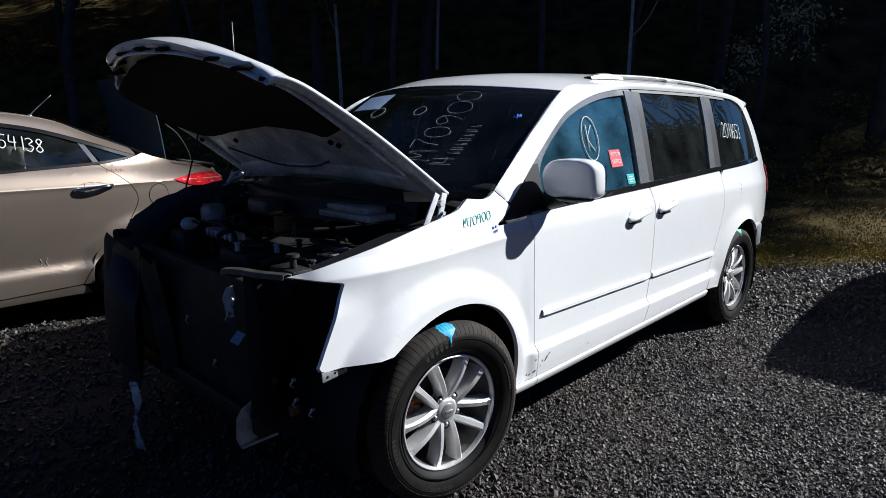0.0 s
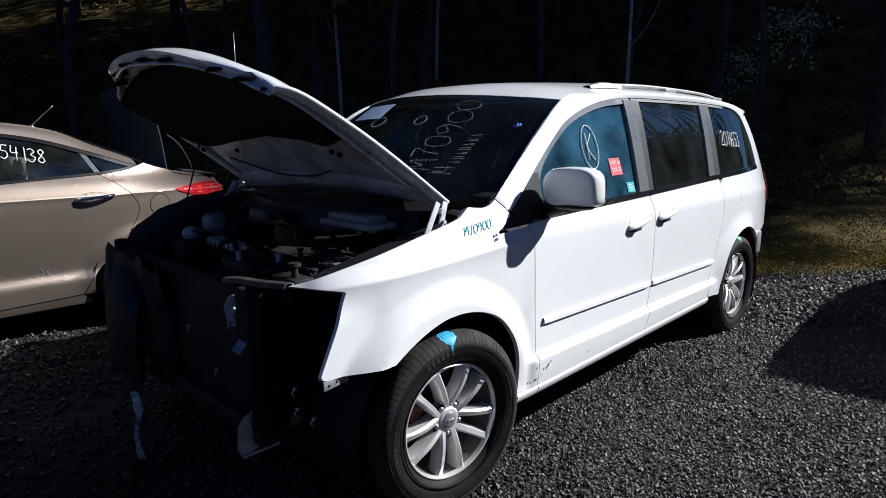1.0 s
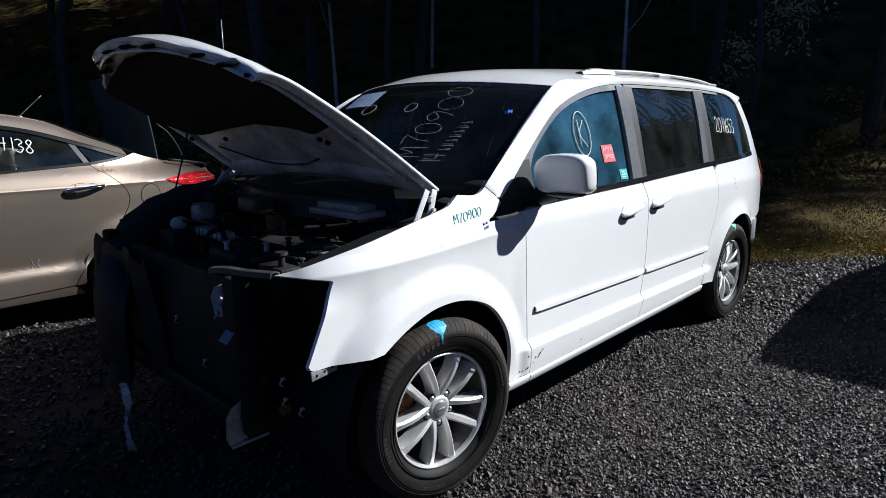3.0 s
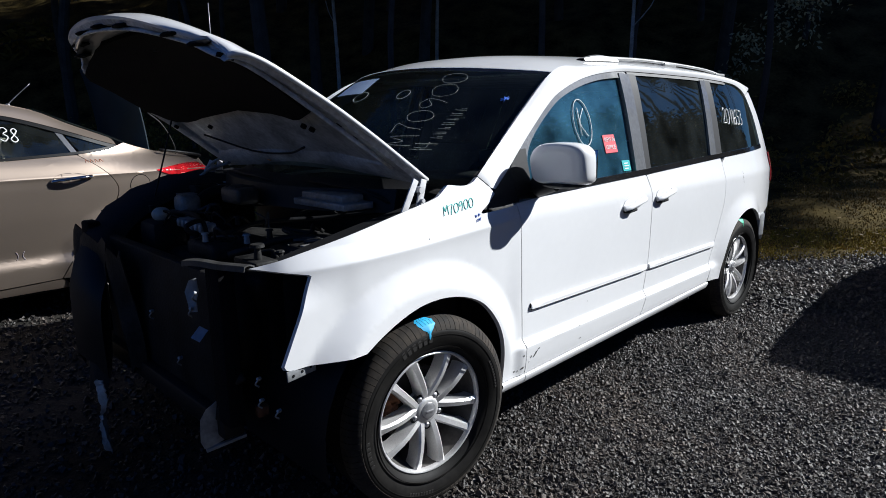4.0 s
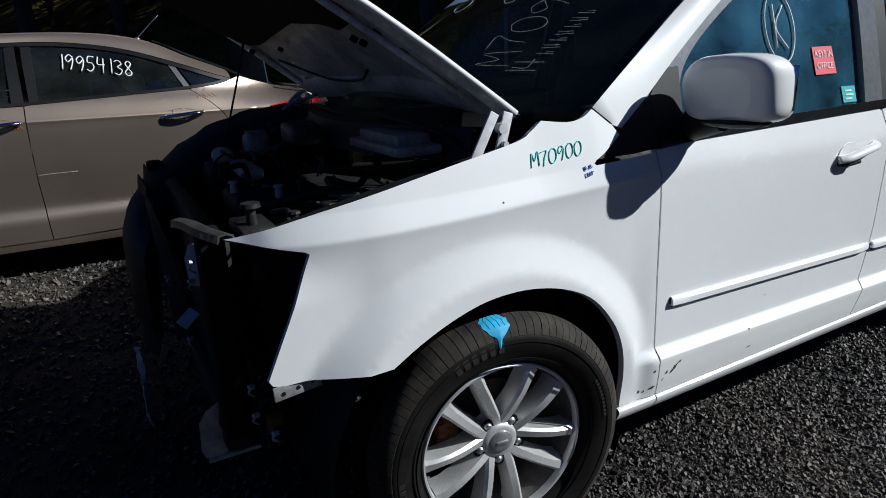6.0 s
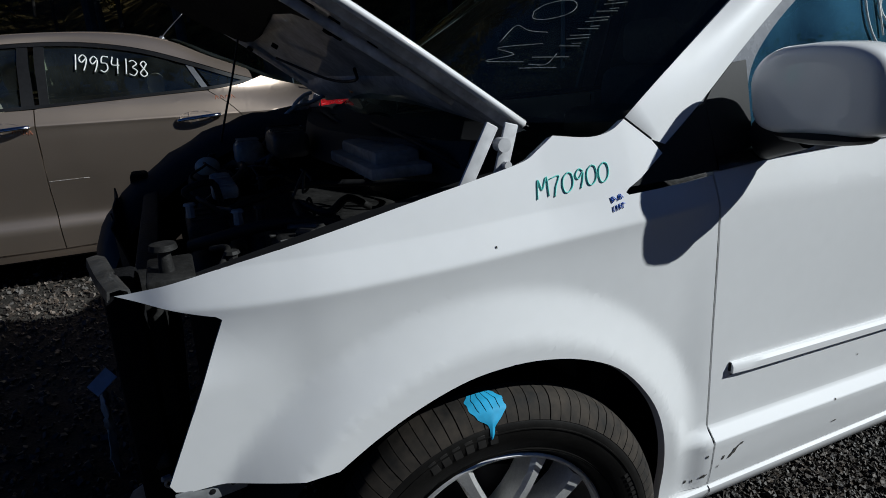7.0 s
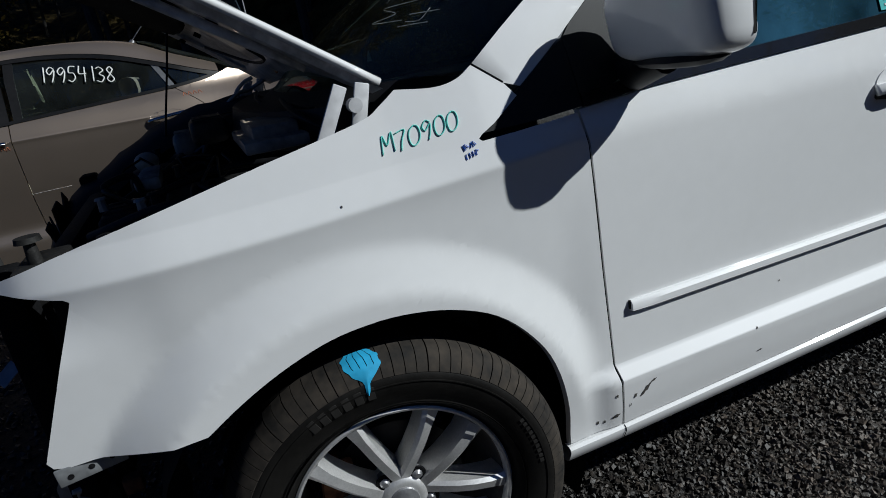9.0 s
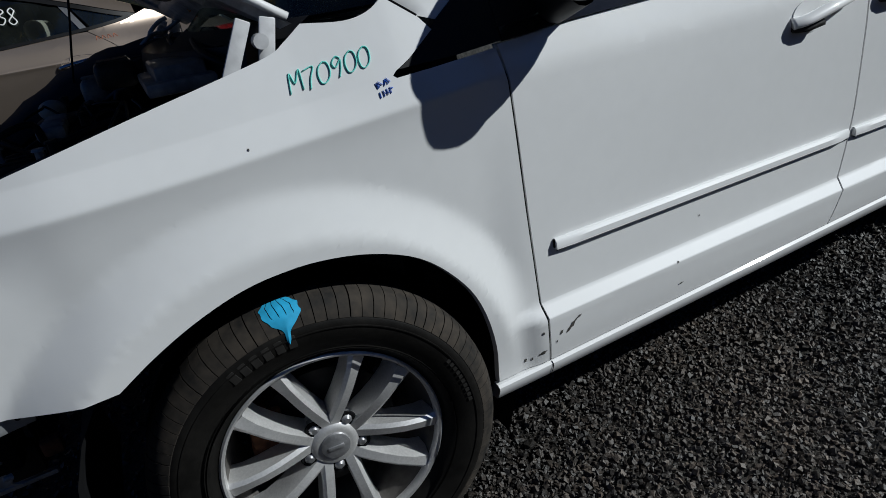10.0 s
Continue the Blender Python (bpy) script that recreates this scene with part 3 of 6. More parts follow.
    g2 = [(2.64, belt(2.64) + .01)] + spline([(2.655, 1.2), (2.685, 1.42), (2.71, 1.655)], 3) + [p for p in DLO if p[0] > 2.72] + [(3.515, belt(3.515) + .012), (3.0, belt(3.0) + .012)]
    part("window_glass", sheet(g2, lambda x, z, d=0: skin(x, z, d + .010), .1, .004), TINTED, quarter)
    top_trim = [(x, z) for x, z in DLO if 1.62 < x < 3.0] + [(x, z - .018) for x, z in DLO[::-1] if 1.62 < x < 3.0]
    part("window_frame", sheet(top_trim, lambda x, z, d=0: skin(x, z, d + .004), .2, .02), BLACK, van, "black upper window trim")


# ---- roof, pillars, windshield ----
roof_mid = curve_of([(.60, 1.640), (.72, 1.690), (1.0, 1.738), (1.3, 1.765), (2.1, 1.798), (3.0, 1.785), (3.6, 1.735), (4.0, 1.66)])
roof_edge = curve_of([(.9, 1.605), (.975, 1.640), (1.2, 1.672), (1.6, 1.694), (2.2, 1.704), (2.8, 1.698), (3.2, 1.676), (3.55, 1.618), (3.8, 1.53)])


def roof_skin(x, y, d=0.0):
    s = min(1, abs(y - YC) / .765)
    z = roof_mid(x) - (roof_mid(x) - roof_edge(x)) * s ** 2.6
    xf = roof_front(y)                                 # the front edge lies on the windshield's top
    zf = roof_mid(xf) - (roof_mid(xf) - roof_edge(xf)) * s ** 2.6
    z += (1.632 + .045 * (1 - s * s) - zf) * (1 - smoothstep(-.01, .30, x - xf))
    return (x, y, z - d)


def roof_front(y):
    return .736 + .253 * min(1, abs(y - YC) / .765) ** 2


ys = [.17 + (2 * YC - .34) * i / 16 for i in range(17)]
roof_line = [(roof_front(y) + .004, y) for y in ys] + [(3.50 + .27 * (1 - ((y - YC) / .765) ** 2), y) for y in ys[::-1]]
part("roof", sheet(roof_line, roof_skin, .10, .02), WHITE, van)

UP = spline([(.285, .045, 1.206), (.404, .055, 1.290), (.657, .092, 1.450), (.977, .155, 1.640), (1.2, .165, 1.671), (1.6, .168, 1.693), (2.2, .168, 1.703),
             (2.8, .168, 1.697), (3.2, .172, 1.675), (3.50, .185, 1.628), (3.68, .20, 1.50), (3.74, .17, 1.38)], 6)
LOW = [(.341, 1.164), (.352, 1.150), (.361, 1.1425)] + [p for p in DLO if p[0] > .37]


def resample(pts, n):
    pts = np.array(pts, float)
    d = np.r_[0, np.cumsum(np.linalg.norm(np.diff(pts, axis=0), axis=1))]
    return [tuple(np.interp(s, d, pts[:, k]) for k in range(pts.shape[1])) for s in np.linspace(0, d[-1], n)]


for side in ("left", "right"):
    up_line = resample([p for p in UP if p[0] < 3.51], 70)
    low_line = resample([p for p in LOW if p[0] < 3.365], 70)
    rows, meet = [], None
    for i, (u, l) in enumerate(zip(up_line, low_line)):
        a = np.array(body(l[0], l[1], .014))
        a0 = np.array(body(l[0], l[1] + .002, -.002))
        b = np.array(u)
        out = np.array((0, -1, .9)) * .010
        row = [a, a0] + [a0 + (b - a0) * s + out * math.sin(math.pi * s) for s in (.2, .4, .6, .8)] + [b, b + np.array((0, .02, -.012))]
        if meet is None:                               # the pillar's foot lies on the fender's edge
            meet = [np.array(fender_skin(.341 - .056 * s, 1.164 + .042 * s, .003)) - p for p, s in zip(row, (0, 0, .2, .4, .6, .8, 1, 1))]
        row = [p + m_ * max(0, 1 - i / 9) for p, m_ in zip(row, meet)]
        rows.append([tuple(p if side == "left" else (p[0], 2 * YC - p[1], p[2])) for p in row])
    sgn = 1 if side == "left" else -1
    tuck = [[(p[0] - .012, p[1] + sgn * .008, p[2] - .009) for p in rows[0]]]
    part("roof_pillar", loft(tuck + rows), WHITE, van)
    lining = [[(p[0] + .012, p[1] + sgn * .030, p[2] - .016) for p in row[1:-1]] for row in rows]
    part("pillar_lining", loft(lining), CLOTH, van, "dark cloth pillar lining")

screen_side = [p for p in UP if p[0] < .99]


def screen(y_frac, s, d=0.0):
    """The windshield: y_frac -1 to 1 across, s 0 to 1 up."""
    k = min(1.0, max(0.0, s)) * (len(screen_side) - 1)
    i = min(len(screen_side) - 2, int(k))
    e = np.array(screen_side[i]) * (1 - (k - i)) + np.array(screen_side[i + 1]) * (k - i)
    half = YC - (e[1] + .012)
    w = 1 - y_frac * y_frac
    return (e[0] + .02 - .255 * w + d * .5, YC + y_frac * half, e[2] - .012 + .045 * s * w + (-.02) * (1 - s) * w - d * .8)


n_s = len(screen_side)
rows = [[screen(-1 + 2 * i / 24, j / (n_s - 1)) for i in range(25)] for j in range(n_s)]
ws = part("windshield", loft(rows), SCREEN, van)
ws.visible_shadow = False
edge = [screen(-1 + 2 * i / 24, 1, -.003) for i in range(25)]
rows = [[tuple(np.array(p) + np.array((-.022 * k, 0, -.014 * k))) for p in edge] for k in (0, 1)]
part("windshield_seal", loft(rows), GLOSS, van, "black band along the windshield top")

# cowl panel, wipers
rows = []
for i in range(25):
    f = (-1 + 2 * i / 24) * .80
    p = np.array(screen(f, 0, -.002))
    rows.append([tuple(p), tuple(p + (-.06, 0, -.035)), tuple(p + (-.14, 0, -.03)), tuple(p + (-.16, 0, -.12))])
part("cowl_panel", loft(rows), BLACK, van, "black plastic cowl")

# interior shell, seats, dash
ib = bm_new()
box(ib, (.45, .06, .34), (3.6, 2 * YC - .06, .40), .01)
box(ib, (3.55, .12, .40), (3.62, 2 * YC - .12, 1.1), .01)
part("cabin_floor", ib, DULL, van, "dark cabin floor")
db = bm_new()
box(db, (.32, .10, .75), (.85, 2 * YC - .10, 1.10), .07, seg=3)
box(db, (.62, .30, 1.06), (.84, .72, 1.17), .04, seg=3)
part("dashboard", db, DULL, van, "dark dashboard")
sb = bm_new()
lathe(sb, [(.18 + .014 * math.cos(a), .014 * math.sin(a)) for a in (2 * math.pi * k / 10 for k in range(10))], 36, Matrix.Translation((.98, .50, 1.04)) @ Euler((0, 0, radians(90))).to_matrix().to_4x4() @ Euler((radians(-28), 0, 0)).to_matrix().to_4x4(), closed=True)
rod(sb, (.80, .50, .95), (.98, .50, 1.04), .035)
part("steering_wheel", sb, BLACK, van)
for x, y in ((1.32, .50), (1.32, 1.37), (2.25, .50), (2.25, 1.37), (3.15, .55), (3.15, 1.32)):
    qb = bm_new()
    box(qb, (x - .28, y - .26, .40), (x + .25, y + .26, .74), .07, seg=3)
    box(qb, (x + .12, y - .25, .66), (x + .28, y + .25, 1.26), .07, m=None, seg=3)
    box(qb, (x + .16, y - .14, 1.27), (x + .27, y + .14, 1.46), .05, seg=3)
    part("seat", qb, CLOTH, van)
hb = bm_new()
box(hb, (1.15, .27, 1.640), (3.3, 2 * YC - .27, 1.652), .004)
part("headliner", hb, PRIMED, van)

# rear end: tailgate, bumper, lamps
tail = spline([(3.76, 1.625), (3.87, 1.54), (3.98, 1.25), (4.08, .95), (4.07, .70), (4.02, .45)], 5)
rows = []
for x, z in tail:
    row = []
    for i in range(17):
        f = -1 + 2 * i / 16
        half = YC - body(3.6, z)[1] - .055 - .06 * smoothstep(1.3, 1.6, z)
        row.append((x - .22 * abs(f) ** 3.5, YC + f * half, z + -.06 * abs(f) ** 2.5 * smoothstep(1.35, 1.6, z)))
    rows.append(row)
part("tailgate", loft(rows), WHITE, van)
# rear corner panels between the quarters and the tailgate
for side, col in (("left", 0), ("right", -1)):
    inner = resample([row[col] for row in rows], 16)
    outer = resample([place_of(body, side)(x, z, .006) for x, z in spline([(3.50, 1.60), (3.66, 1.42), (3.77, 1.22), (3.86, .95), (3.865, .72), (3.80, .50)], 5)], 16)
    part("corner_panel", loft([outer, [tuple((np.array(p) + np.array(q)) / 2) for p, q in zip(outer, inner)], inner]), WHITE, van)
rows = []
for z, dx in ((.70, .0), (.66, .05), (.5, .06), (.38, .03), (.34, -.06)):
    rows.append([(3.93 + dx - .40 * abs(f) ** 3, YC + f * (YC - .10), z) for f in (-1 + 2 * i / 16 for i in range(17))])
part("rear_bumper", loft(rows), BLACK, van, "dark rear bumper, outer skin missing")
for side in ("left", "right"):
    tb = sheet([(3.79, 1.15), (3.825, 1.14), (3.868, .96), (3.862, .925), (3.835, .925), (3.805, 1.05)], lambda x, z, d=0: place_of(body, side)(x, z, d - .012), .06, .05)
    part("tail_lamp", tb, RED_LENS, van, "red tail lamp")
bb = bm_new()
box(bb, (3.52, .0, .52), (3.62, .06, .70), .015)
part("bumper_bracket", bb, GALV, van, "bare bumper corner bracket")

# roof rails
for y in (.285, 2 * YC - .285):
    rb = bm_new()
    z = lambda x: roof_skin(x, y)[2]
    tube(rb, [(1.46, y, z(1.46) - .006), (1.54, y, z(1.54) + .010), (1.70, y, z(1.70) + .016), (2.2, y, z(2.2) + .018), (2.9, y, z(2.9) + .016), (3.25, y, z(3.25) + .008), (3.35, y, z(3.35) - .006)], .011, 10, .8, 6)
    rail = part("roof_rail", rb, RAIL, van, "silver roof rail")
    for x in (1.60, 2.40, 3.20):
        fb = bm_new()
        box(fb, (x - .08, y - .022, z(x) - .006), (x + .08, y + .022, z(x) + .016), .008)
        part("rail_foot", fb, RAIL, rail)
    rows = []
    for i in range(12):
        q = i / 11
        x, h = 1.40 + .34 * q, .030 * math.sin(math.pi * min(1, .12 + q * .75)) + .001
        rows.append([(x, y - .030, z(x) - .004), (x, y - .022, z(x) + h * .8), (x, y, z(x) + h), (x, y + .022, z(x) + h * .8), (x, y + .030, z(x) - .004)])
    part("rail_cover", loft(rows), RAIL, rail)

# dark structure under the skin
ub = bm_new()
box(ub, (.46, .05, .24), (2.45, 2 * YC - .05, .36), .02)
box(ub, (2.45, .24, .26), (3.75, 2 * YC - .24, .44), .04)
part("underbody", ub, DULL, van, "dark underbody")
fb = bm_new()
box(fb, (.30, .10, .40), (.36, 2 * YC - .10, 1.10), .01)
part("firewall", fb, DULL, van)
for cx, rr, sides in ((0.0, .45, (0, 1)), (3.05, .44, (0, 1))):
    for k in sides:
        rows = []
        for a in range(-25, 206, 11):
            px, pz = -.02 * (cx < 1) + cx + (rr + .012) * math.cos(radians(a)), .37 + (rr + .012) * math.sin(radians(a))
            y0 = (-.030 if cx < 1 else -.015)
            rows.append([(px, (y if k == 0 else 2 * YC - y), pz) for y in (y0, .10, .30, .52)])
        rb = loft(rows)
        part("wheel_liner", rb, BLACK, van, "black wheel arch liner")


# ---- wheels ----
def wheel_parts(parent, at, turn=0.0, spin=0.0, blob=None, lettering=False, radius=.368, rim=.226):
    """A wheel with its outer face to -y and the cap's face at y = 0. parent: the car; the tyre and the rim are its parts."""
    m = Matrix.Translation(at) @ Euler((0, 0, radians(turn))).to_matrix().to_4x4()
    R = radius
    tb = bm_new()
    prof = [(rim - .004, .02), (rim + .004, -.012), (rim + .028, -.034), (rim + .064, -.046), (R - .056, -.0472), (R - .046, -.0458), (R - .042, -.0425), (R - .034, -.0360), (R - .022, -.0230), (R - .012, -.009),
            (R - .007, .012), (R - .007, .10), (R - .010, .16), (R - .03, .196), (R - .07, .21), (rim, .19)]
    lathe(tb, prof, 96, m)
    for rr in (R - .060, rim + .030):                  # moulded rings round the sidewall
        lathe(tb, [(rr - .0015, -.0440), (rr - .0012, -.0487 + (.010 if rr < R - .08 else 0)), (rr + .0012, -.0487 + (.010 if rr < R - .08 else 0)), (rr + .0015, -.0440)], 96, m)
    tyre = part("tyre", tb, RUBBER, parent)
    # tread: shoulder blocks cut by narrow sipes, and three ribs
    rt = random.Random(int(R * 1000) + int(spin))
    shoulder = [(-.0452, R - .0430), (-.0405, R - .0320), (-.0310, R - .0180), (-.0180, R - .0070), (-.0020, R - .0015), (.024, R)]
    n = 92
    gb, cb = bm_new(), bm_new()
    for k in range(n):
        a0, a1 = 2 * math.pi * (k + rt.uniform(.01, .05)) / n, 2 * math.pi * (k + rt.uniform(.93, .97)) / n
        for into, prof_ in ((gb, shoulder), (cb, [(.030, R - .001), (.076, R)]), (cb, [(.082, R - .001), (.126, R)]), (cb, [(.132, R), (.180, R - .017)])):
            quad = []
            for y, r in prof_:
                sweep = .12 * (y - .024) if into is gb else .0
                quad.append([into.verts.new(m @ Vector(((r + h) * math.cos(a + sweep), y - h * .4, (r + h) * math.sin(a + sweep)))) for a in (a0, a1) for h in (-.007, 0)])
            for u, v in zip(quad, quad[1:]):
                for i, j in ((1, 3), (0, 1), (3, 2)):
                    into.faces.new((u[i], u[j], v[j], v[i]))
            into.faces.new([quad[0][i] for i in (0, 1, 3, 2)])
            into.faces.new([quad[-1][i] for i in (0, 2, 3, 1)])
    for bm_ in (gb, cb):
        bmesh.ops.recalc_face_normals(bm_, faces=bm_.faces)
    part("shoulder_tread", gb, TREAD, tyre, "worn shoulder blocks with brown dust")
    part("tread", cb, RUBBER, tyre, "dark tread ribs")
    # rim barrel and lip
    rb = bm_new()
    lathe(rb, [(rim + .005, -.010), (rim + .006, -.017), (rim + .002, -.020), (rim - .003, -.018), (rim - .006, -.010), (rim - .007, .000)], 96, m)
    rimo = part("rim", rb, ALLOY, parent, "silver alloy rim")
    rb = bm_new()
    lathe(rb, [(rim - .007, .0), (rim - .010, .02), (rim - .020, .06), (rim - .034, .11), (rim - .03, .18), (rim + .004, .19)], 72, m)
    part("barrel", rb, BARREL, rimo, "dusty inner barrel")
    for k in range(10):
        sg = 1 if k % 2 else -1
        a = radians(spin + 54 + 72 * (k // 2))
        ca, sa = math.cos(a), math.sin(a)
        sb = bm_new()
        rows = []
        for s in (0, .08, .2, .4, .6, .8, .93, 1.0):
            r = .040 + (rim - .014 - .040) * s
            lat = sg * (.024 + .032 * s)
            if s == 1.0:
                r = math.sqrt((rim - .006) ** 2 - lat * lat)
            w = .0125 + .0025 * s + .005 * max(0, s - .85) / .15 + .003 * (1 - s) ** 3
            y = .010 - .024 * math.sin(math.pi * min(1, s * .75)) - .004 * s
            rows.append([(r * ca - (lat + w * e * sg) * sa, y + dy, r * sa + (lat + w * e * sg) * ca) for e, dy in ((-1.35, .062), (-1.15, .024), (-.80, .004), (.45, 0), (1, .007), (1.1, .062))])
        merge(sb, loft(rows), m)
        part("spoke", sb, ALLOY, rimo)
    hb = bm_new()
    lathe(hb, [(.0, .008), (.036, .004), (.046, .006), (.056, .016), (.066, .03), (.07, .06), (.05, .07)], 40, m)
    part("hub", hb, ALLOY, rimo)
    cb = bm_new()
    lathe(cb, [(.0, -.004), (.024, -.003), (.031, .0), (.033, .008), (.035, .012)], 32, m)
    box(cb, (-.018, -.0065, -.005), (.018, -.003, .005), .002, m)
    part("centre_cap", cb, STEEL, rimo, "grey centre cap")
    for k in range(5):
        a = radians(spin + 54 + 72 * k)
        c = Vector((.060 * math.cos(a), .012, .060 * math.sin(a)))
        nb = bm_new()
        rod(nb, m @ (c + Vector((0, .03, 0))), m @ (c + Vector((0, .000, 0))), .0125, .0125, 6)
        rod(nb, m @ (c + Vector((0, .000, 0))), m @ (c + Vector((0, -.006, 0))), .0115, .006, 12)
        part("wheel_nut", nb, STEEL, rimo)
        sb = bm_new()
        lathe(sb, [(.0, .0125), (.0185, .0118), (.0200, .0150)], 20, m @ Matrix.Translation((c.x, 0, c.z)))
        part("nut_socket", sb, PAD, rimo, "dark nut socket")
    kb = bm_new()
    lathe(kb, [(.03, .075), (.15, .075), (.152, .098), (.03, .10)], 48, m)
    part("brake_disc", kb, IRON, parent, "dark worn brake disc")
    kb = bm_new()
    for a in (150, 165, 180):
        c = Vector((.135 * math.cos(radians(a)), .08, .135 * math.sin(radians(a))))
        box(kb, c - Vector((.03, .03, .03)), c + Vector((.03, .04, .03)), .01, m)
    part("brake_caliper", kb, RUST, parent)
    if lettering:
        for a0, n, size in ((118, 6, .026), (28, 10, .014), (200, 6, .020), (265, 9, .014)):
            for i in range(n):
                lb = bm_new()
                a = radians(a0 - (i * size * .95) / (R * .83) * 57.3)
                mm = m @ Matrix.Translation((R * .82 * math.cos(a), -.0470, R * .82 * math.sin(a))) @ Euler((0, -a + math.pi / 2, 0)).to_matrix().to_4x4()
                box(lb, (-size * .30, -.0004, -size * .5), (size * .30, .003, size * .5), .0004, mm, 1)
                part("sidewall_bar", lb, LETTER, tyre)
    if blob:
        a, mat = blob
        path = [(-.03, R + .0015, .012), (0, R - .0045, -.0140), (.018, R - .0160, -.0310), (.04, R - .0360, -.0440), (.06, R - .055, -.0490), (.10, R - .09, -.0485)]
        rows = []
        for i in range(25):
            q = -.026 + .100 * i / 24
            wide = lerpk(q, [(-.026, .022), (-.015, .032), (0, .037), (.016, .036), (.030, .026), (.040, .012), (.048, .006), (.066, .0045), (.074, .001)])
            rr, yy = lerpk(q, [(p, r_) for p, r_, _ in path]), lerpk(q, [(p, y_) for p, _, y_ in path])
            row = []
            for j in range(20):
                k, side_e = j // 4, j % 4 / 3          # five strips, parted by the sipes of the tread
                e = -1 + .4 * (k + side_e + ((.06 if side_e == 0 else -.06 if side_e == 1 else 0) if q < .016 else 0))
                du = e * wide * (1 + .05 * math.sin(i * 1.3 + (3 if e < 0 else 0)) * abs(e)) + .004 * math.sin(q * 60)
                aa = radians(a) - du / R
                lift = .0015 * (1 - abs(e))
                row.append(tuple(m @ Vector(((rr + lift * .5) * math.cos(aa), yy - lift, (rr + lift * .5) * math.sin(aa)))))
            rows.append(row)
        mark = bm_new()
        for k in range(5):
            merge(mark, loft([row[4 * k:4 * k + 4] for row in rows]))
        part("spray_mark", mark, mat, tyre, "blue spray-paint mark" if mat is BLUE_PAINT else "green spray-paint mark")


wheel_parts(van, (-.014, -.024, .355), -6.0, -2, (95, BLUE_PAINT), True, rim=.230)
wheel_parts(van, (3.078, .015, .355), 0, 40, (92, MINT_PAINT))
wheel_parts(van, (0, 2 * YC, .355), 178, 20)
wheel_parts(van, (3.078, 2 * YC, .355), 180, 10)

# ---- mirror ----
def mirror(owner, side):
    flip = 1 if side == "left" else -1
    def at(x, y, z):
        return (x, y if side == "left" else 2 * YC - y, z)
    hb = bm_new()
    rows = []
    # housing: rounded box, longer outwards; its glass side faces the rear
    n = 44
    for s, gx in ((0, .55), (.012, .78), (.05, .87), (.12, .93), (.25, .97), (.45, .99), (.8, 1.0), (1.0, .97)):
        row = []
        for k in range(n):
            a = 2 * math.pi * k / n
            c, sn = math.cos(a), math.sin(a)
            e = .43
            cx, cz = math.copysign(abs(c) ** e, c), math.copysign(abs(sn) ** e, sn)
            hw, hh = .121, .081
            y = -.147 + cx * hw * gx
            z = 1.237 + cz * hh * gx * (1 - (.42 * ((c + 1) / 2) ** 4 if sn > 0 else 0)) + .014 * (1 - cx * cx) * (cz > 0)
            x = .580 + .088 * s
            row.append(at(x - .22 * (y + .167) - .20 * (z - 1.24), y, z))
        rows.append(row)
    hb = loft(rows, True)
    hb.verts.ensure_lookup_table()
    hb.faces.new([hb.verts[i] for i in range(len(hb.verts) - n, len(hb.verts))])
    hb.faces.new([hb.verts[i] for i in range(n)][::-1])
    part("mirror_housing", hb, WHITE, owner, "white mirror housing")
    fb = bm_new()
    rod(fb, at(.635, -.02, 1.145), at(.635, -.11, 1.165), .048, .036, 14)
    b2 = bmesh.new()
    bmesh.ops.create_icosphere(b2, subdivisions=2, radius=1)
    bmesh.ops.scale(b2, vec=(.070, .105, .016), verts=b2.verts)
    merge(fb, b2, Matrix.Translation(at(.645, -.135, 1.156)))
    part("mirror_foot", fb, BLACK, owner, "black mirror foot")
    gb = bm_new()
    box(gb, (-.003, -.110, -.056), (.003, .110, .056), .004, Matrix.Translation(at(.667, -.161, 1.243)) @ Euler((0, 0, radians(12 * flip))).to_matrix().to_4x4())
    part("mirror_glass", gb, CHROME, owner)


doors = [o for o in van.children if o.name.startswith("front_door")]
mirror(doors[0], "left")
mirror(doors[1], "right")

# ---- raised hood ----
HOOD = spline([(.155, 1.190), (.02, 1.285), (-.12, 1.383), (-.276, 1.486), (-.461, 1.595), (-.535, 1.636), (-.57, 1.653), (-.595, 1.663), (-.618, 1.667), (-.635, 1.660)], 4)


def hood_at(f, s, d=0.0):
    """f -1 to 1 across, s 0 (hinges) to 1 (front lip), d below the top skin."""
    k = s * (len(HOOD) - 1)
    i = min(len(HOOD) - 2, int(k))
    p = np.array(HOOD[i]) * (1 - (k - i)) + np.array(HOOD[i + 1]) * (k - i)
    t = np.array(HOOD[i + 1]) - np.array(HOOD[i])
    t = t / np.linalg.norm(t)
    nrm = np.array((t[1], -t[0]))
    half = .80 - .10 * s ** 3
    w = 1 - f * f
    q = p + nrm * (.150 * w * (.25 + .75 * s) + .045 * f * s + .042 * s * (1 - s) * max(0, -f) - .022 * s * smoothstep(.86, 1, abs(f)) - d) + t * (.015 * w * s ** 2 - (.05 if f < 0 else .10) * abs(f) ** 5 * s ** 4)
    return (q[0], YC + f * half, q[1])


def hood_grid(f0, f1, s0, s1, d, nf=28, ns=34):
    return [[hood_at(f0 + (f1 - f0) * i / nf, s0 + (s1 - s0) * j / ns, d) for i in range(nf + 1)] for j in range(ns + 1)]


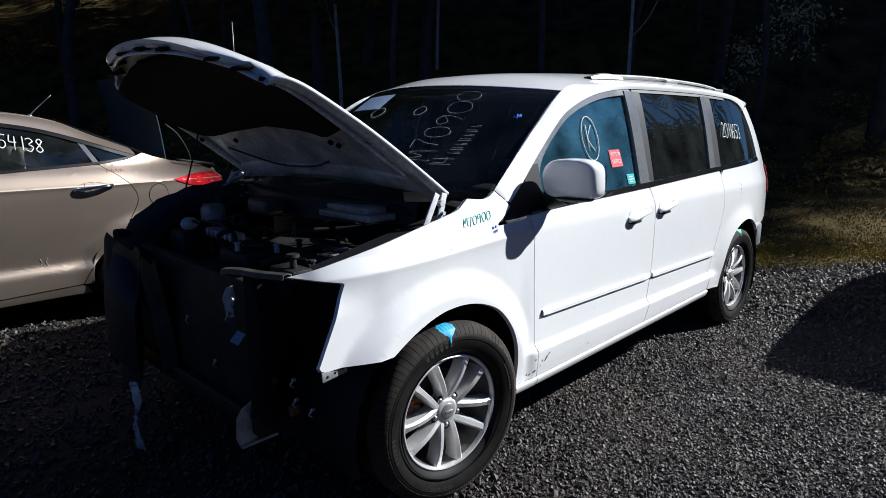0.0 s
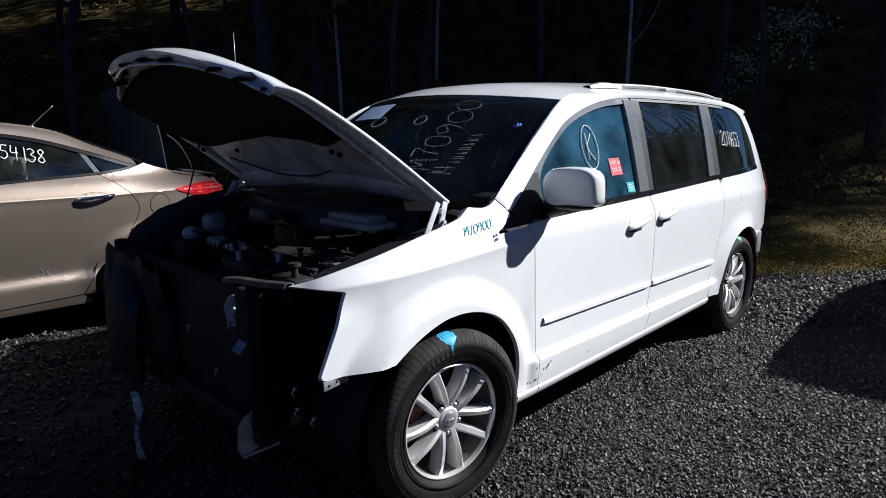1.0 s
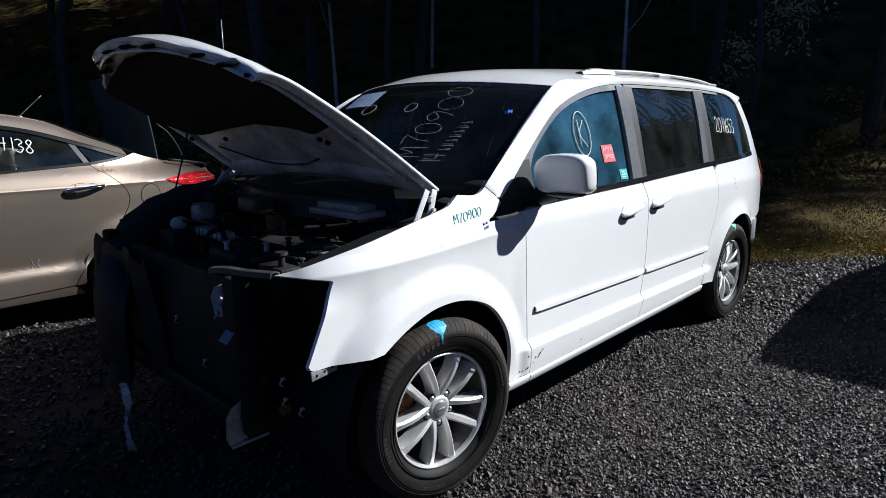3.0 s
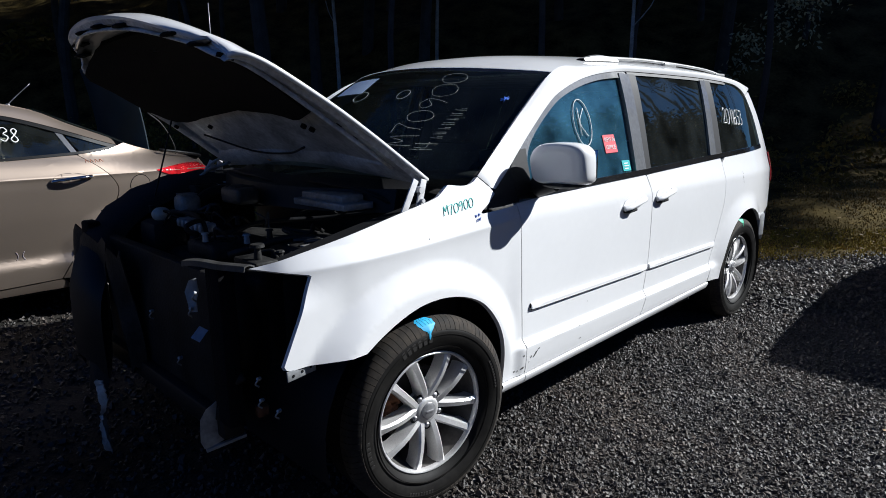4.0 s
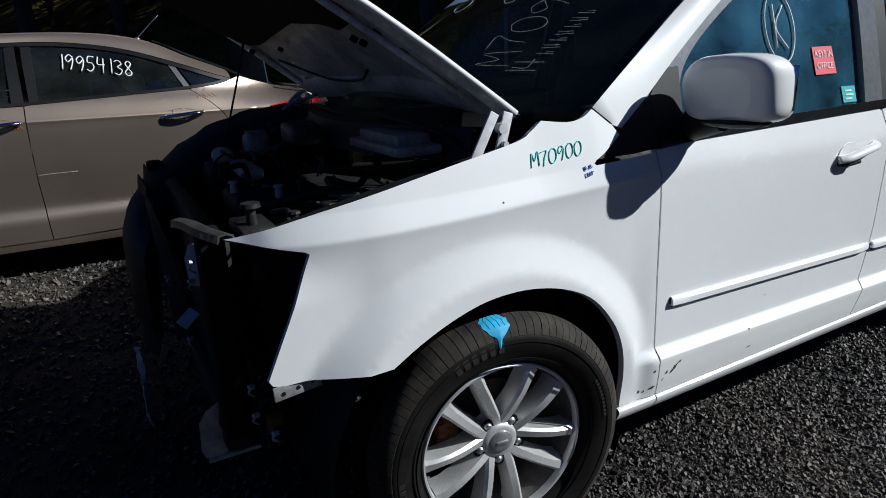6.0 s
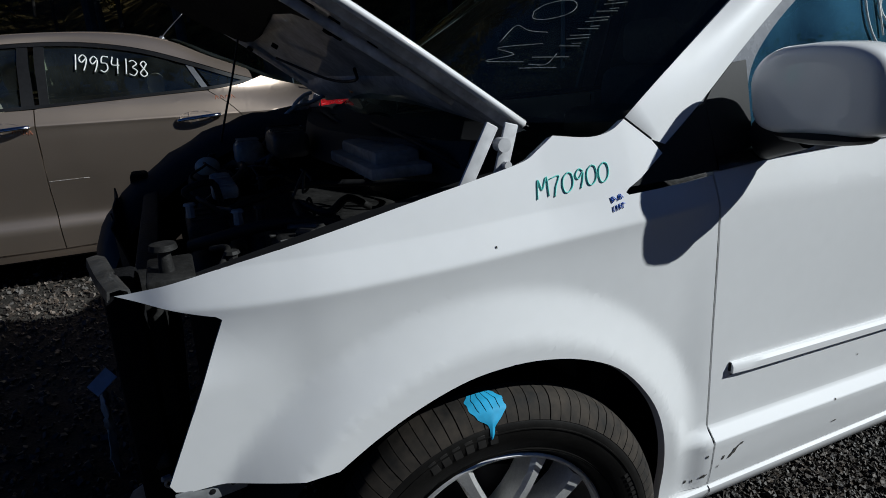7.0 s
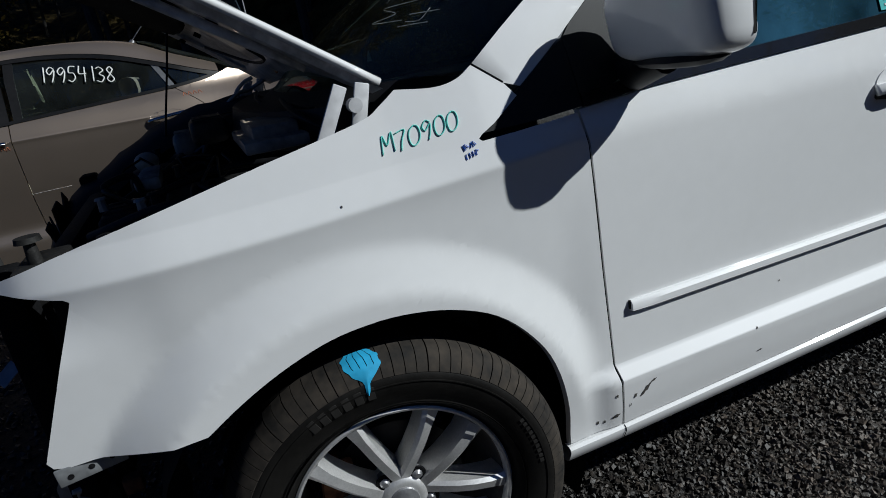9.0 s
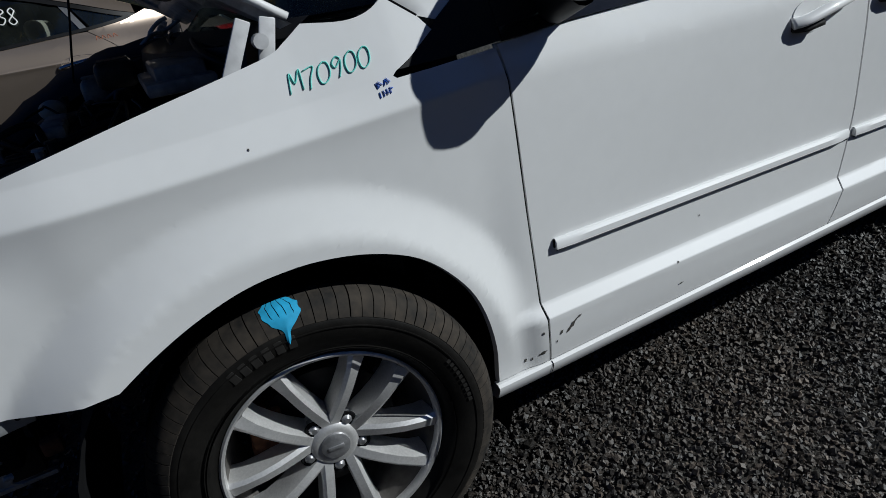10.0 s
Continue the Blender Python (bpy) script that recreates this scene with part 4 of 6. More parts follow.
hood_ob = part("hood", loft(hood_grid(-1, 1, 0, 1, 0.0) + hood_grid(-1, 1, 0, 1, 0.010)[::-1]), WHITE, van, "raised white hood")
for side_f in (-1, 1):
    ob = bm_new()
    tube(ob, [hood_at(side_f, s, .003) for s in np.linspace(.01, .93, 26)], .009, 8, smooth=0)
    part("folded_hem", ob, WHITE, hood_ob)
rim_loop = [(-.985, s) for s in np.linspace(0, .97, 20)] + [(f, .97) for f in np.linspace(-.985, .985, 24)[1:]] + [(.985, s) for s in np.linspace(.97, 0, 20)[1:]] + [(f, .0) for f in np.linspace(.985, -.985, 24)[1:-1]]
def inset(p, k):
    f, s = p
    return (f * (1 - .10 * k), .46 + (s - .46) * (1 - .20 * k))
rows = [[hood_at(*inset(p, k), d) for p in rim_loop] for k, d in ((0, .010), (.10, .028), (.5, .036), (.92, .030), (1.05, .012))]
part("inner_frame", loft([r + [r[0]] for r in rows]), PRIMED, hood_ob, "grey painted inner frame")
rnd = random.Random(5)
pad = []
for k in range(48):
    a = 2 * math.pi * k / 48
    e = .45
    f = ((.97 - .16 * max(0, math.sin(a))) if math.cos(a) > 0 else .80) * math.copysign(abs(math.cos(a)) ** e, math.cos(a))
    s = .53 + .25 * math.copysign(abs(math.sin(a)) ** e, math.sin(a)) - (.10 * f * f * max(0, -math.sin(a)))
    pad.append((f * (1 + rnd.uniform(-.02, .02)), s * (1 + rnd.uniform(-.015, .015))))
rows = [[hood_at(f * q, .56 + (s - .56) * q, d + .004 * math.sin(9 * f) * q) for f, s in pad] for q, d in ((1.0, .026), (.985, .046), (.7, .050), (.35, .052), (.02, .052))]
part("insulation_pad", loft([r + [r[0]] for r in rows]), PAD, hood_ob, "black felt insulation pad")
nb = bm_new()
tube(nb, [hood_at(-.3, .15, .06), hood_at(0, .10, .05), hood_at(.35, .11, .055), hood_at(.7, .2, .05)], .005, 6)
part("washer_hose", nb, BLACK, hood_ob)
for f, s in ((-.80, .88), (-.62, .915), (-.22, .935), (.05, .94), (.34, .935), (.66, .91), (.84, .87)):
    cb = bm_new()
    c = Vector(hood_at(f, s, .034))
    b2 = bmesh.new()
    bmesh.ops.create_icosphere(b2, subdivisions=2, radius=1)
    for v in b2.verts:
        v.co *= 1 + .3 * noise.noise(v.co * 2 + Vector((f, s, 0)))
    bmesh.ops.scale(b2, vec=(.034, .070, .010), verts=b2.verts)
    merge(cb, b2, Matrix.Translation(c) @ Euler((0, radians(-10), 0)).to_matrix().to_4x4())
    part("dark_hole", cb, PAD, hood_ob, "dark opening in the inner frame")
# inner panel towards the hinges, edge rib and punched holes of the inner frame
rows = [[hood_at(-.87 + 1.74 * i / 40, .02 + .27 * j / 14, .016 + .010 * math.sin(math.pi * j / 14) * abs(math.sin(1.6 * math.pi * (i / 40 - .5) + 1.2)) ** .6) for i in range(41)] for j in range(15)]
part("inner_panel", loft(rows), PRIMED, hood_ob, "mottled grey inner panel")
for pts in ([(-.93, .10), (-.95, .45), (-.90, .80), (-.72, .92), (-.30, .955), (.30, .955), (.72, .92)],):
    rb = bm_new()
    tube(rb, [hood_at(f, s_, .040) for f, s_ in pts], .013, 8, .5, 5)
    part("frame_rib", rb, PRIMED, hood_ob)
for f, s_ in ((-.90, .22), (-.90, .27), (-.55, .225), (-.50, .235), (.55, .225), (.90, .25), (-.93, .60), (-.91, .74)):
    cb = bm_new()
    c = Vector(hood_at(f, s_, .047))
    n_ = (Vector(hood_at(f, s_, .060)) - c).normalized()
    rod(cb, c - n_ * .012, c + n_ * .002, .012, seg=12)
    part("frame_hole", cb, PAD, hood_ob)
# hinges
for y, sgn in ((.105, 1), (2 * YC - .105, -1)):
    gb = bm_new()
    box(gb, (-.014, -.004, -.10), (.014, .004, .085), .003, Matrix.Translation((.015, y, 1.13)) @ Euler((0, radians(28), 0)).to_matrix().to_4x4())
    box(gb, (-.015, -.004, -.055), (.015, .004, .055), .003, Matrix.Translation((.085, y + .005 * sgn, 1.15)) @ Euler((0, radians(15), 0)).to_matrix().to_4x4())
    rod(gb, (.075, y - .012 * sgn, 1.165), (.075, y + .012 * sgn, 1.165), .014, seg=14)
    rod(gb, (.083, y - .012 * sgn, 1.125), (.083, y + .012 * sgn, 1.125), .008, seg=10)
    part("hood_hinge", gb, material("pale_hinge_paint", (.62, .62, .63), .4, var=.15, scale=20) if sgn == 1 else bpy.data.materials["pale_hinge_paint"], van, "white hood hinge")
hb = bm_new()
box(hb, (-.020, -.012, -.045), (.020, .012, .045), .006, Matrix.Translation((.02, 1.715, 1.150)) @ Euler((0, radians(35), 0)).to_matrix().to_4x4())
tube(hb, [(.00, 1.70, 1.11), (-.02, 1.69, 1.16), (.02, 1.685, 1.20), (.06, 1.69, 1.215)], .008, 8)
part("latch_bracket", hb, bpy.data.materials["pale_hinge_paint"], van, "bright hinge bracket with clipped wire")
pb = bm_new()
tube(pb, [(-.345, 1.615, .99), (-.300, 1.605, 1.14), (-.245, 1.595, 1.32), (-.196, 1.587, 1.50)], .0042, 6)
part("prop_rod", pb, BLACK, van, "thin black hood prop rod")

# ---- engine bay and stripped front ----
eb = bm_new()
box(eb, (-.42, .45, .50), (.22, 1.30, .86), .05, seg=3)
box(eb, (-.36, .55, .84), (.10, 1.15, .93), .04, seg=3)
part("engine", eb, DULL, van, "dark engine with dusty cover")
for i in range(6):
    vb = bm_new()
    box(vb, (-.42 + .002 * i, .90 + .048 * i, .965), (-.345, .930 + .048 * i, 1.005), .012)
    part("intake_runner", vb, GALV, van, "dusty intake runner")
for y in (.33, 2 * YC - .33):
    tb = bm_new()
    lathe(tb, [(0, .93), (.06, .935), (.10, .92), (.13, .86), (.15, .70), (.16, .45)], 28, Matrix.Translation((-.02, y, 0)) @ Euler((radians(90), 0, 0)).to_matrix().to_4x4() @ Matrix.Diagonal((1, 1, -1, 1)))
    part("strut_tower", tb, DULL, van)
for y0, y1, nm in ((.10, .20, "left"), (2 * YC - .16, 2 * YC - .06, "right")):
    ab = bm_new()
    rows = []
    for x in np.linspace(-.52, .26, 12):
        zt = lerpk(x, [(-.55, .98), (-.2, 1.055), (.05, 1.10), (.26, 1.13)]) - (.012 if nm == "left" else 0)
        rows.append([(x, y0, .62), (x, y0, zt), (x, y1, zt), (x, y1, .62)])
    part("apron", loft(rows), BLACK, van, "dark inner fender apron")
# bay furniture: battery tray, strut mounts, wiring, ducts and clips
for (x0, y0, z0), (x1, y1, z1), bv, mt, lb in (
        ((-.34, .24, .86), (-.16, .50, .985), .02, DULL, "dark battery in its tray"),
        ((-.30, 1.35, .98), (-.20, 1.47, 1.075), .03, LID, "dusty strut mount cover"),
        ((-.23, .93, 1.06), (-.12, 1.10, 1.135), .02, DUSTY, "dusty black throttle housing"),
        ((-.06, 1.10, 1.02), (.06, 1.45, 1.075), .02, DULL, "dark plastic cowl tray"),
        ((-.50, .62, .90), (-.40, .86, .965), .02, DULL, "dark hose junction"),
        ((-.16, 1.52, 1.02), (-.02, 1.66, 1.10), .02, DULL, "dark relay box")):
    qb = bm_new()
    box(qb, (x0, y0, z0), (x1, y1, z1), bv, seg=3)
    for k in range(3):
        yk = y0 + (y1 - y0) * (.25 + .25 * k)
        box(qb, (x0 + .012, yk - .006, z1 - .002), (x1 - .012, yk + .006, z1 + .004), .002)
    part("bay_box", qb, mt, van, lb)
rw = random.Random(17)
for k in range(16):
    x, y = rw.uniform(-.50, .0), rw.uniform(.25, 1.6)
    z = .97 + .10 * (x + .5)
    cb = bm_new()
    pts = [(x, y, z)]
    for j in range(4):
        pts.append((pts[-1][0] + rw.uniform(-.06, .08), pts[-1][1] + rw.uniform(-.12, .12), min(1.10, max(.90, z + rw.uniform(-.03, .05)))))
    tube(cb, pts, rw.choice((.004, .006, .010)), 6, smooth=5)
    part("cable", cb, DULL if k % 3 else DUSTY, van)
for k in range(6):
    x, y = rw.uniform(-.52, -.05), rw.uniform(.25, 1.6)
    cb = bm_new()
    z = .985 + .12 * (x + .5) + rw.uniform(-.01, .02)
    rod(cb, (x, y, z - .03), (x, y, z), .012, .010, 8)
    rod(cb, (x, y, z), (x, y, z + .006), .016, .013, 8)
    part("clip", cb, GALV if k % 4 == 0 else DULL, van)
qb = bm_new()
box(qb, (-.335, .215, .985), (-.20, .285, .993), .003)
part("apron_plate", qb, LID, van, "dusty grey plate on the apron")
# radiator support: upper bar with latch hooks, uprights, radiator and fan shroud
bar = bm_new()
rows = []
for y in np.linspace(.12, .43, 18):
    bow = -.62 - .10 * (1 - ((y - YC) / .82) ** 2)
    z = .985 - .05 * smoothstep(.16, .5, abs(y - .12)) * smoothstep(.0, .3, y - .12) + .004 * math.sin(y * 17)
    rows.append([(bow - .016, y, z - .012), (bow - .013, y, z + .006), (bow + .006, y, z + .010), (bow + .020, y, z + .004), (bow + .022, y, z - .016)])
part("radiator_support", loft(rows, thick=.004), DUSTY, van, "dusty black radiator support bar")
hk = bm_new()
rod(hk, (-.545, .20, .985), (-.545, .20, 1.03), .014, .010)
rod(hk, (-.545, .20, 1.03), (-.545, .20, 1.04), .024, .022)
box(hk, (-.58, .15, .965), (-.50, .30, .99), .006)
part("bump_stop", hk, DULL, van, "rubber bump stop on its bracket")
for y, w in ((.30, .05), (1.60, .05)):
    ub = bm_new()
    box(ub, (-.66, y - w, .42), (-.60, y + w, .97), .012)
    part("support_upright", ub, PAD, van)
rb = bm_new()
box(rb, (-.62, .38, .36), (-.57, 1.50, .92), .01)
part("radiator", rb, DULL, van, "dark radiator core")
sh = bm_new()
lathe(sh, [(.24, 0), (.25, .02), (.25, .08)], 36, Matrix.Translation((-.50, .70, .63)) @ Euler((0, 0, radians(-90))).to_matrix().to_4x4())
fan_ring = part("fan", sh, BLACK, van)
for k in range(7):
    a = 2 * math.pi * k / 7
    sb = bm_new()
    box(sb, (-.01, .04, -.035), (.01, .23, .035), .006, Matrix.Translation((-.49, .70, .63)) @ Euler((a, 0, 0)).to_matrix().to_4x4())
    part("fan_blade", sb, BLACK, fan_ring)
# bare wheel house and splash guard on the side without a fender
house = spline([(.24, 1.785, 1.150), (.05, 1.785, 1.156), (-.12, 1.785, 1.148), (-.28, 1.785, 1.115), (-.43, 1.775, 1.055), (-.56, 1.70, .985), (-.69, 1.50, .915), (-.765, 1.42, .82), (-.80, 1.40, .70), (-.80, 1.40, .42)], 3)
rows = []
for i, (x, y, z) in enumerate(house):
    wob = .006 * math.sin(i * 1.9)
    rows.append([(x + .05, y - .22, z - .07), (x + .025, y - .16, z - .022 + wob), (x + .006, y - .06, z - .004), (x, y, z + wob), (x + .01, y + .015, z - .02), (x + .03, y + .015, max(.36, z - .30))])
part("splash_guard", loft(rows, thick=.006), BLACK, van, "black plastic wheel-house liner, fender missing")
# torn plastic ducts hanging at the far side
rnd = random.Random(11)
for (x, y, w, z0, z1, lean) in ((-.70, 1.34, .16, .28, .93, .06), (-.70, 1.10, .08, .40, .90, -.05), (-.66, 1.66, .09, .45, .93, .03)):
    rows = []
    for j in range(12):
        s = j / 11
        z = z1 + (z0 - z1) * s
        rows.append([(x - lean * s + .03 * math.sin(3 * s + i) * (.3 + s), y + (i / 5 - .5) * 2 * w * (1 - .35 * s) + .02 * math.sin(5 * s), z + .02 * math.sin(i * 2.1 + s * 6)) for i in range(6)])
    part("air_duct", loft(rows, thick=.005), DULL, van, "torn black plastic air duct")
# crumpled and flat bumper brackets
cb = bm_new()
rows = []
for j in range(30):
    s = j / 29
    wide = .014 + .008 * math.sin(9 * s) + .004 * rnd.uniform(-1, 1)
    rows.append([(-.82 + .010 * math.sin(7 * s + 1.6 * i) + .003 * rnd.uniform(-1, 1), 1.06 + (i - 2) * wide + .006 * math.sin(13 * s) + .002 * rnd.uniform(-1, 1), (.40 - .31 * s) + .002 * rnd.uniform(-1, 1)) for i in range(5)])
part("crumpled_bracket", loft(rows, thick=.003), GALV, van, "crumpled bare metal bumper bracket")
plate_m = Matrix.Translation((-.648, .345, .418)) @ Euler((0, 0, radians(-12))).to_matrix().to_4x4()
cb = sheet([(-.07, -.06), (-.066, .02), (-.045, .055), (-.01, .075), (.055, .075), (.062, .0), (.066, -.055), (.0, -.075), (-.06, -.085)], lambda u, w, d=0: tuple(plate_m @ Vector((u, d + .006 * math.sin(40 * u), w))), .02, .004)
box(cb, (-.068, -.012, -.090), (.070, .004, -.078), .003, plate_m @ Euler((0, radians(-8), 0)).to_matrix().to_4x4())
part("bumper_bracket", cb, GALV, van, "grey metal bumper bracket")
sb = bm_new()
box(sb, (.022, -.004, .0), (.030, .002, .022), .001, plate_m)
part("slot", sb, PAD, van, "dark slot in the bracket")
BRACKET_AT = Matrix.Translation((-.530, .004, .664)) @ Euler((0, 0, radians(-84))).to_matrix().to_4x4() @ Euler((radians(3), 0, 0)).to_matrix().to_4x4()
cb = bm_new()
box(cb, (-.003, -.055, -.017), (.003, .055, .017), .002, BRACKET_AT)
br = part("fender_bracket", cb, GALV, van, "perforated metal fender bracket")
for k in (-1, 0, 1):
    hb = bm_new()
    rod(hb, BRACKET_AT @ Vector((-.0042, k * .034, .003 * k)), BRACKET_AT @ Vector((.0042, k * .034, .003 * k)), .0050, seg=10)
    part("hole", hb, PAD, br)
tb = bm_new()
box(tb, (-.024, -.016, -.001), (.024, .016, .001), 0, Matrix.Translation((-.700, .328, .748)) @ Euler((radians(35), radians(-35), radians(20))).to_matrix().to_4x4())
part("paper_tag", tb, BLUE_TAG, van, "small blue paper tag")
ab = bm_new()
tube(ab, [(-.60, .25, .60), (-.63, .27, .58), (-.645, .30, .54), (-.650, .33, .47), (-.655, .345, .43)], .022, 8, .5, 4)
part("bracket_arm", ab, DULL, van, "dark arm of the bumper bracket")
pb = bm_new()
box(pb, (-.56, .24, .43), (-.52, .27, .47), .006)
part("plug", pb, RUST, van, "reddish-brown wiring plug")
for x, y, z in ((-.60, .14, .62), (-.60, .13, .55), (-.57, .08, .52), (-.66, .42, .86), (-.665, .45, .80), (-.68, .55, .60), (-.70, .72, .74)):
    cb = bm_new()
    rod(cb, (x, y, z), (x - .012, y - .006, z + .004), .007, .005, 8)
    tube(cb, [(x, y, z), (x - .01, y + .012, z - .02), (x + .004, y + .016, z - .035)], .003, 5)
    part("loose_clip", cb, GALV, van)
wb = sheet([(-.02, -.05), (-.024, .02), (-.006, .058), (.016, .066), (.020, .02), (.006, -.01), (.004, -.05)], lambda u, w, d=0: (-.655 + u * .8 + d, .46 - u * .6 + .01 * math.sin(30 * w), .835 + w), .02, .003)
part("torn_tab", wb, GALV, van, "torn pale metal tab")
# lower cross beam and headlamp box
lb = bm_new()
box(lb, (-.66, .30, .36), (-.58, 1.58, .44), .015)
part("cross_member", lb, BLACK, van)
hb2 = bm_new()
box(hb2, (-.46, .10, .60), (-.40, .34, .95), .02)
part("headlamp_mount", hb2, PAD, van)
# battery side box, cowl box, reservoir, hoses, wires
bb = bm_new()
box(bb, (-.13, .30, 1.085), (.012, .65, 1.112), .006)
box(bb, (-.105, .345, 1.10), (.0, .625, 1.139), .008)
part("air_box_lid", bb, LID, van, "dusty grey air box lid")
wb = bm_new()
b2 = bmesh.new()
bmesh.ops.create_uvsphere(b2, u_segments=20, v_segments=12, radius=.042)
bmesh.ops.scale(b2, vec=(1, 1, .8), verts=b2.verts)
merge(wb, b2, Matrix.Translation((-.400, 1.352, 1.000)))
part("washer_cap", wb, WHITE_PLASTIC, van, "milky washer reservoir cap")
wb = bm_new()
box(wb, (-.47, 1.28, .70), (-.31, 1.46, .975), .03)
part("washer_reservoir", wb, BLACK, van, "dark washer reservoir")
for pts, r, mt in (([(-.25, 1.40, .95), (-.15, 1.42, 1.06), (0, 1.38, 1.08), (.12, 1.30, 1.02)], .028, DULL),
                   ([(-.45, .9, .95), (-.30, 1.2, .99), (-.30, 1.5, .98), (-.40, 1.6, .9)], .016, BLACK),
                   ([(-.50, .5, .95), (-.30, .4, 1.0), (-.1, .36, .97), (.1, .4, 1.0)], .014, BLACK),
                   ([(-.1, 1.70, 1.10), (-.02, 1.66, 1.16), (.04, 1.70, 1.17), (.10, 1.64, 1.20)], .008, GALV),
                   ([(-.42, .75, .96), (-.2, .8, 1.0), (.05, .7, 1.0), (.2, .5, 1.03)], .010, BLACK)):
    hb = bm_new()
    tube(hb, pts, r, 8)
    part("hose", hb, mt, van)
for y0, y1 in ((.25, .95), (.95, 1.55)):
    wb = bm_new()
    tube(wb, [(.06, y0, 1.10), (.0, y0 + .12, 1.15), (.05, y1, 1.16)], .007, 6)
    box(wb, (.035, y0 + .12, 1.148), (.05, y1 + .05, 1.156), .002)
    part("wiper", wb, BLACK, van)
# Two pale tubes paint the light caught along the cowl's edge.
cb = bm_new()
tube(cb, [(.03, 1.76, 1.097), (.025, 1.50, 1.103), (.03, 1.22, 1.106), (.028, 1.05, 1.100), (.03, .886, 1.091)], .0050, 6)
part("cowl_seal", cb, GALV, van, "pale tube for the lit edge of the cowl")
cb = bm_new()
tube(cb, [(-.01, 1.74, 1.090), (-.03, 1.45, 1.094), (-.04, 1.15, 1.092), (-.03, .90, 1.080)], .0045, 6)
part("cowl_edge", cb, GALV, van, "pale tube for the second lit line below the cowl")
cb = bm_new()
tube(cb, [fender_skin(.339 - .054 * s, 1.1645 + .042 * s, .0005) for s in np.linspace(0, 1, 9)], .0022, 6, smooth=0)
part("pillar_joint", cb, PAD, van, "dark joint between fender and pillar")
ab = bm_new()
tube(ab, [(.11, 1.76, 1.12), (.105, 1.76, 1.5), (.10, 1.755, 2.03)], .0025, 6)
part("antenna", ab, STEEL, van, "thin whip antenna")

# ---- markings on the van ----
def on_fender(u, v):
    x, z = .079 + u * .95, 1.078 + v * .80 + u * .13
    p = fender_skin(x, z, -.0015)
    return p


scrawl("M70900", on_fender, .042, GREEN_INK, van, "handwriting", "green paint-marker number on the fender", .0024, .10, .64)
bb = bm_new()
rnd = random.Random(2)
for i in range(8):
    u, v = .008 * (i % 4), .016 * (i // 4)
    p0, p1 = (fender_skin(.226 + u + rnd.uniform(-.003, .003), 1.042 + v + e * .010 + u * .2, -.0015) for e in (0, 1))
    p2 = fender_skin(.226 + u + rnd.uniform(.002, .006), 1.042 + v + rnd.uniform(.002, .008) + u * .2, -.0015)
    tube(bb, [p0, p1, p2], .0010, 5, smooth=0)
part("scribble", bb, BLUE_INK, van, "tiny blue scribble")
window = next(o for o in doors[0].children if o.name.startswith("window_glass"))


def on_front_glass(u, v):
    return body(1.055 + u, 1.305 + v, .010)


scrawl("K", lambda u, v: on_front_glass(u + .012, v + .035), .13, CHALK, window, "handwriting", "white hand-drawn K in a ring", .005, .0)
cb = bm_new()
tube(cb, [on_front_glass(.050 + .072 * math.cos(a), .095 + .108 * math.sin(a)) for a in (2 * math.pi * k / 36 + 1.4 for k in range(39))], .0028, 5, smooth=0)
part("ring", cb, CHALK, window)


def printed(text, x, z, size, skin, mat, parent, name="print"):
    """Small printed line on the van's side glass."""
    cu = bpy.data.curves.new(name, "FONT")
    cu.body, cu.size, cu.align_x, cu.align_y, cu.extrude = text, size, "CENTER", "CENTER", .0004
    tmp = bpy.data.objects.new(name, cu)
    scene.collection.objects.link(tmp)
    bpy.context.view_layer.update()
    me = bpy.data.meshes.new_from_object(tmp.evaluated_get(bpy.context.evaluated_depsgraph_get()))
    bpy.data.objects.remove(tmp)
    b = bm_new()
    b.from_mesh(me)
    for v in b.verts:
        v.co = Vector(skin(x + v.co.x, z + v.co.y, -v.co.z))
    return part(name, b, mat, parent)


card = sheet([(1.268, 1.250), (1.262, 1.338), (1.372, 1.340), (1.384, 1.252)], lambda x, z, d=0: body(x, z, .012 + d), .05, .001)
red = part("sticker", card, RED_CARD, window, "red printed sticker with white words")
for word, z in (("KEYS IN", 1.315), ("OFFICE", 1.278)):
    printed(word, 1.322, z, .028, lambda x, z, d=0: body(x, z, .0105 + d), WHITE_CARD, red, "printed_words")
card = sheet([(1.405, 1.155), (1.400, 1.208), (1.478, 1.208), (1.482, 1.155)], lambda x, z, d=0: body(x, z, .012 + d), .05, .001)
teal = part("sticker", card, TEAL_CARD, window, "small teal sticker")
for k in range(3):
    lb = sheet([(1.418, 1.165 + .013 * k), (1.418, 1.170 + .013 * k), (1.455 + .01 * (k % 2), 1.170 + .013 * k), (1.455 + .01 * (k % 2), 1.165 + .013 * k)], lambda x, z, d=0: body(x, z, .0105 + d), .05, .001)
    part("print_bar", lb, WHITE_CARD, teal)
quarter_left = next(o for o in van.children if o.name.startswith("quarter_panel"))
quarter_glass = next(o for o in quarter_left.children if o.name.startswith("window_glass"))
scrawl("2011653", lambda u, v: body(2.80 + u * .95, 1.385 + v * 1.0 - u * .06, .004), .10, CHALK, quarter_glass, "handwriting", "white hand-painted number", .0075, .08, .60)


def on_screen(u, v):
    return screen(-.60 + v / .80, .40 + u / .85, -.004)


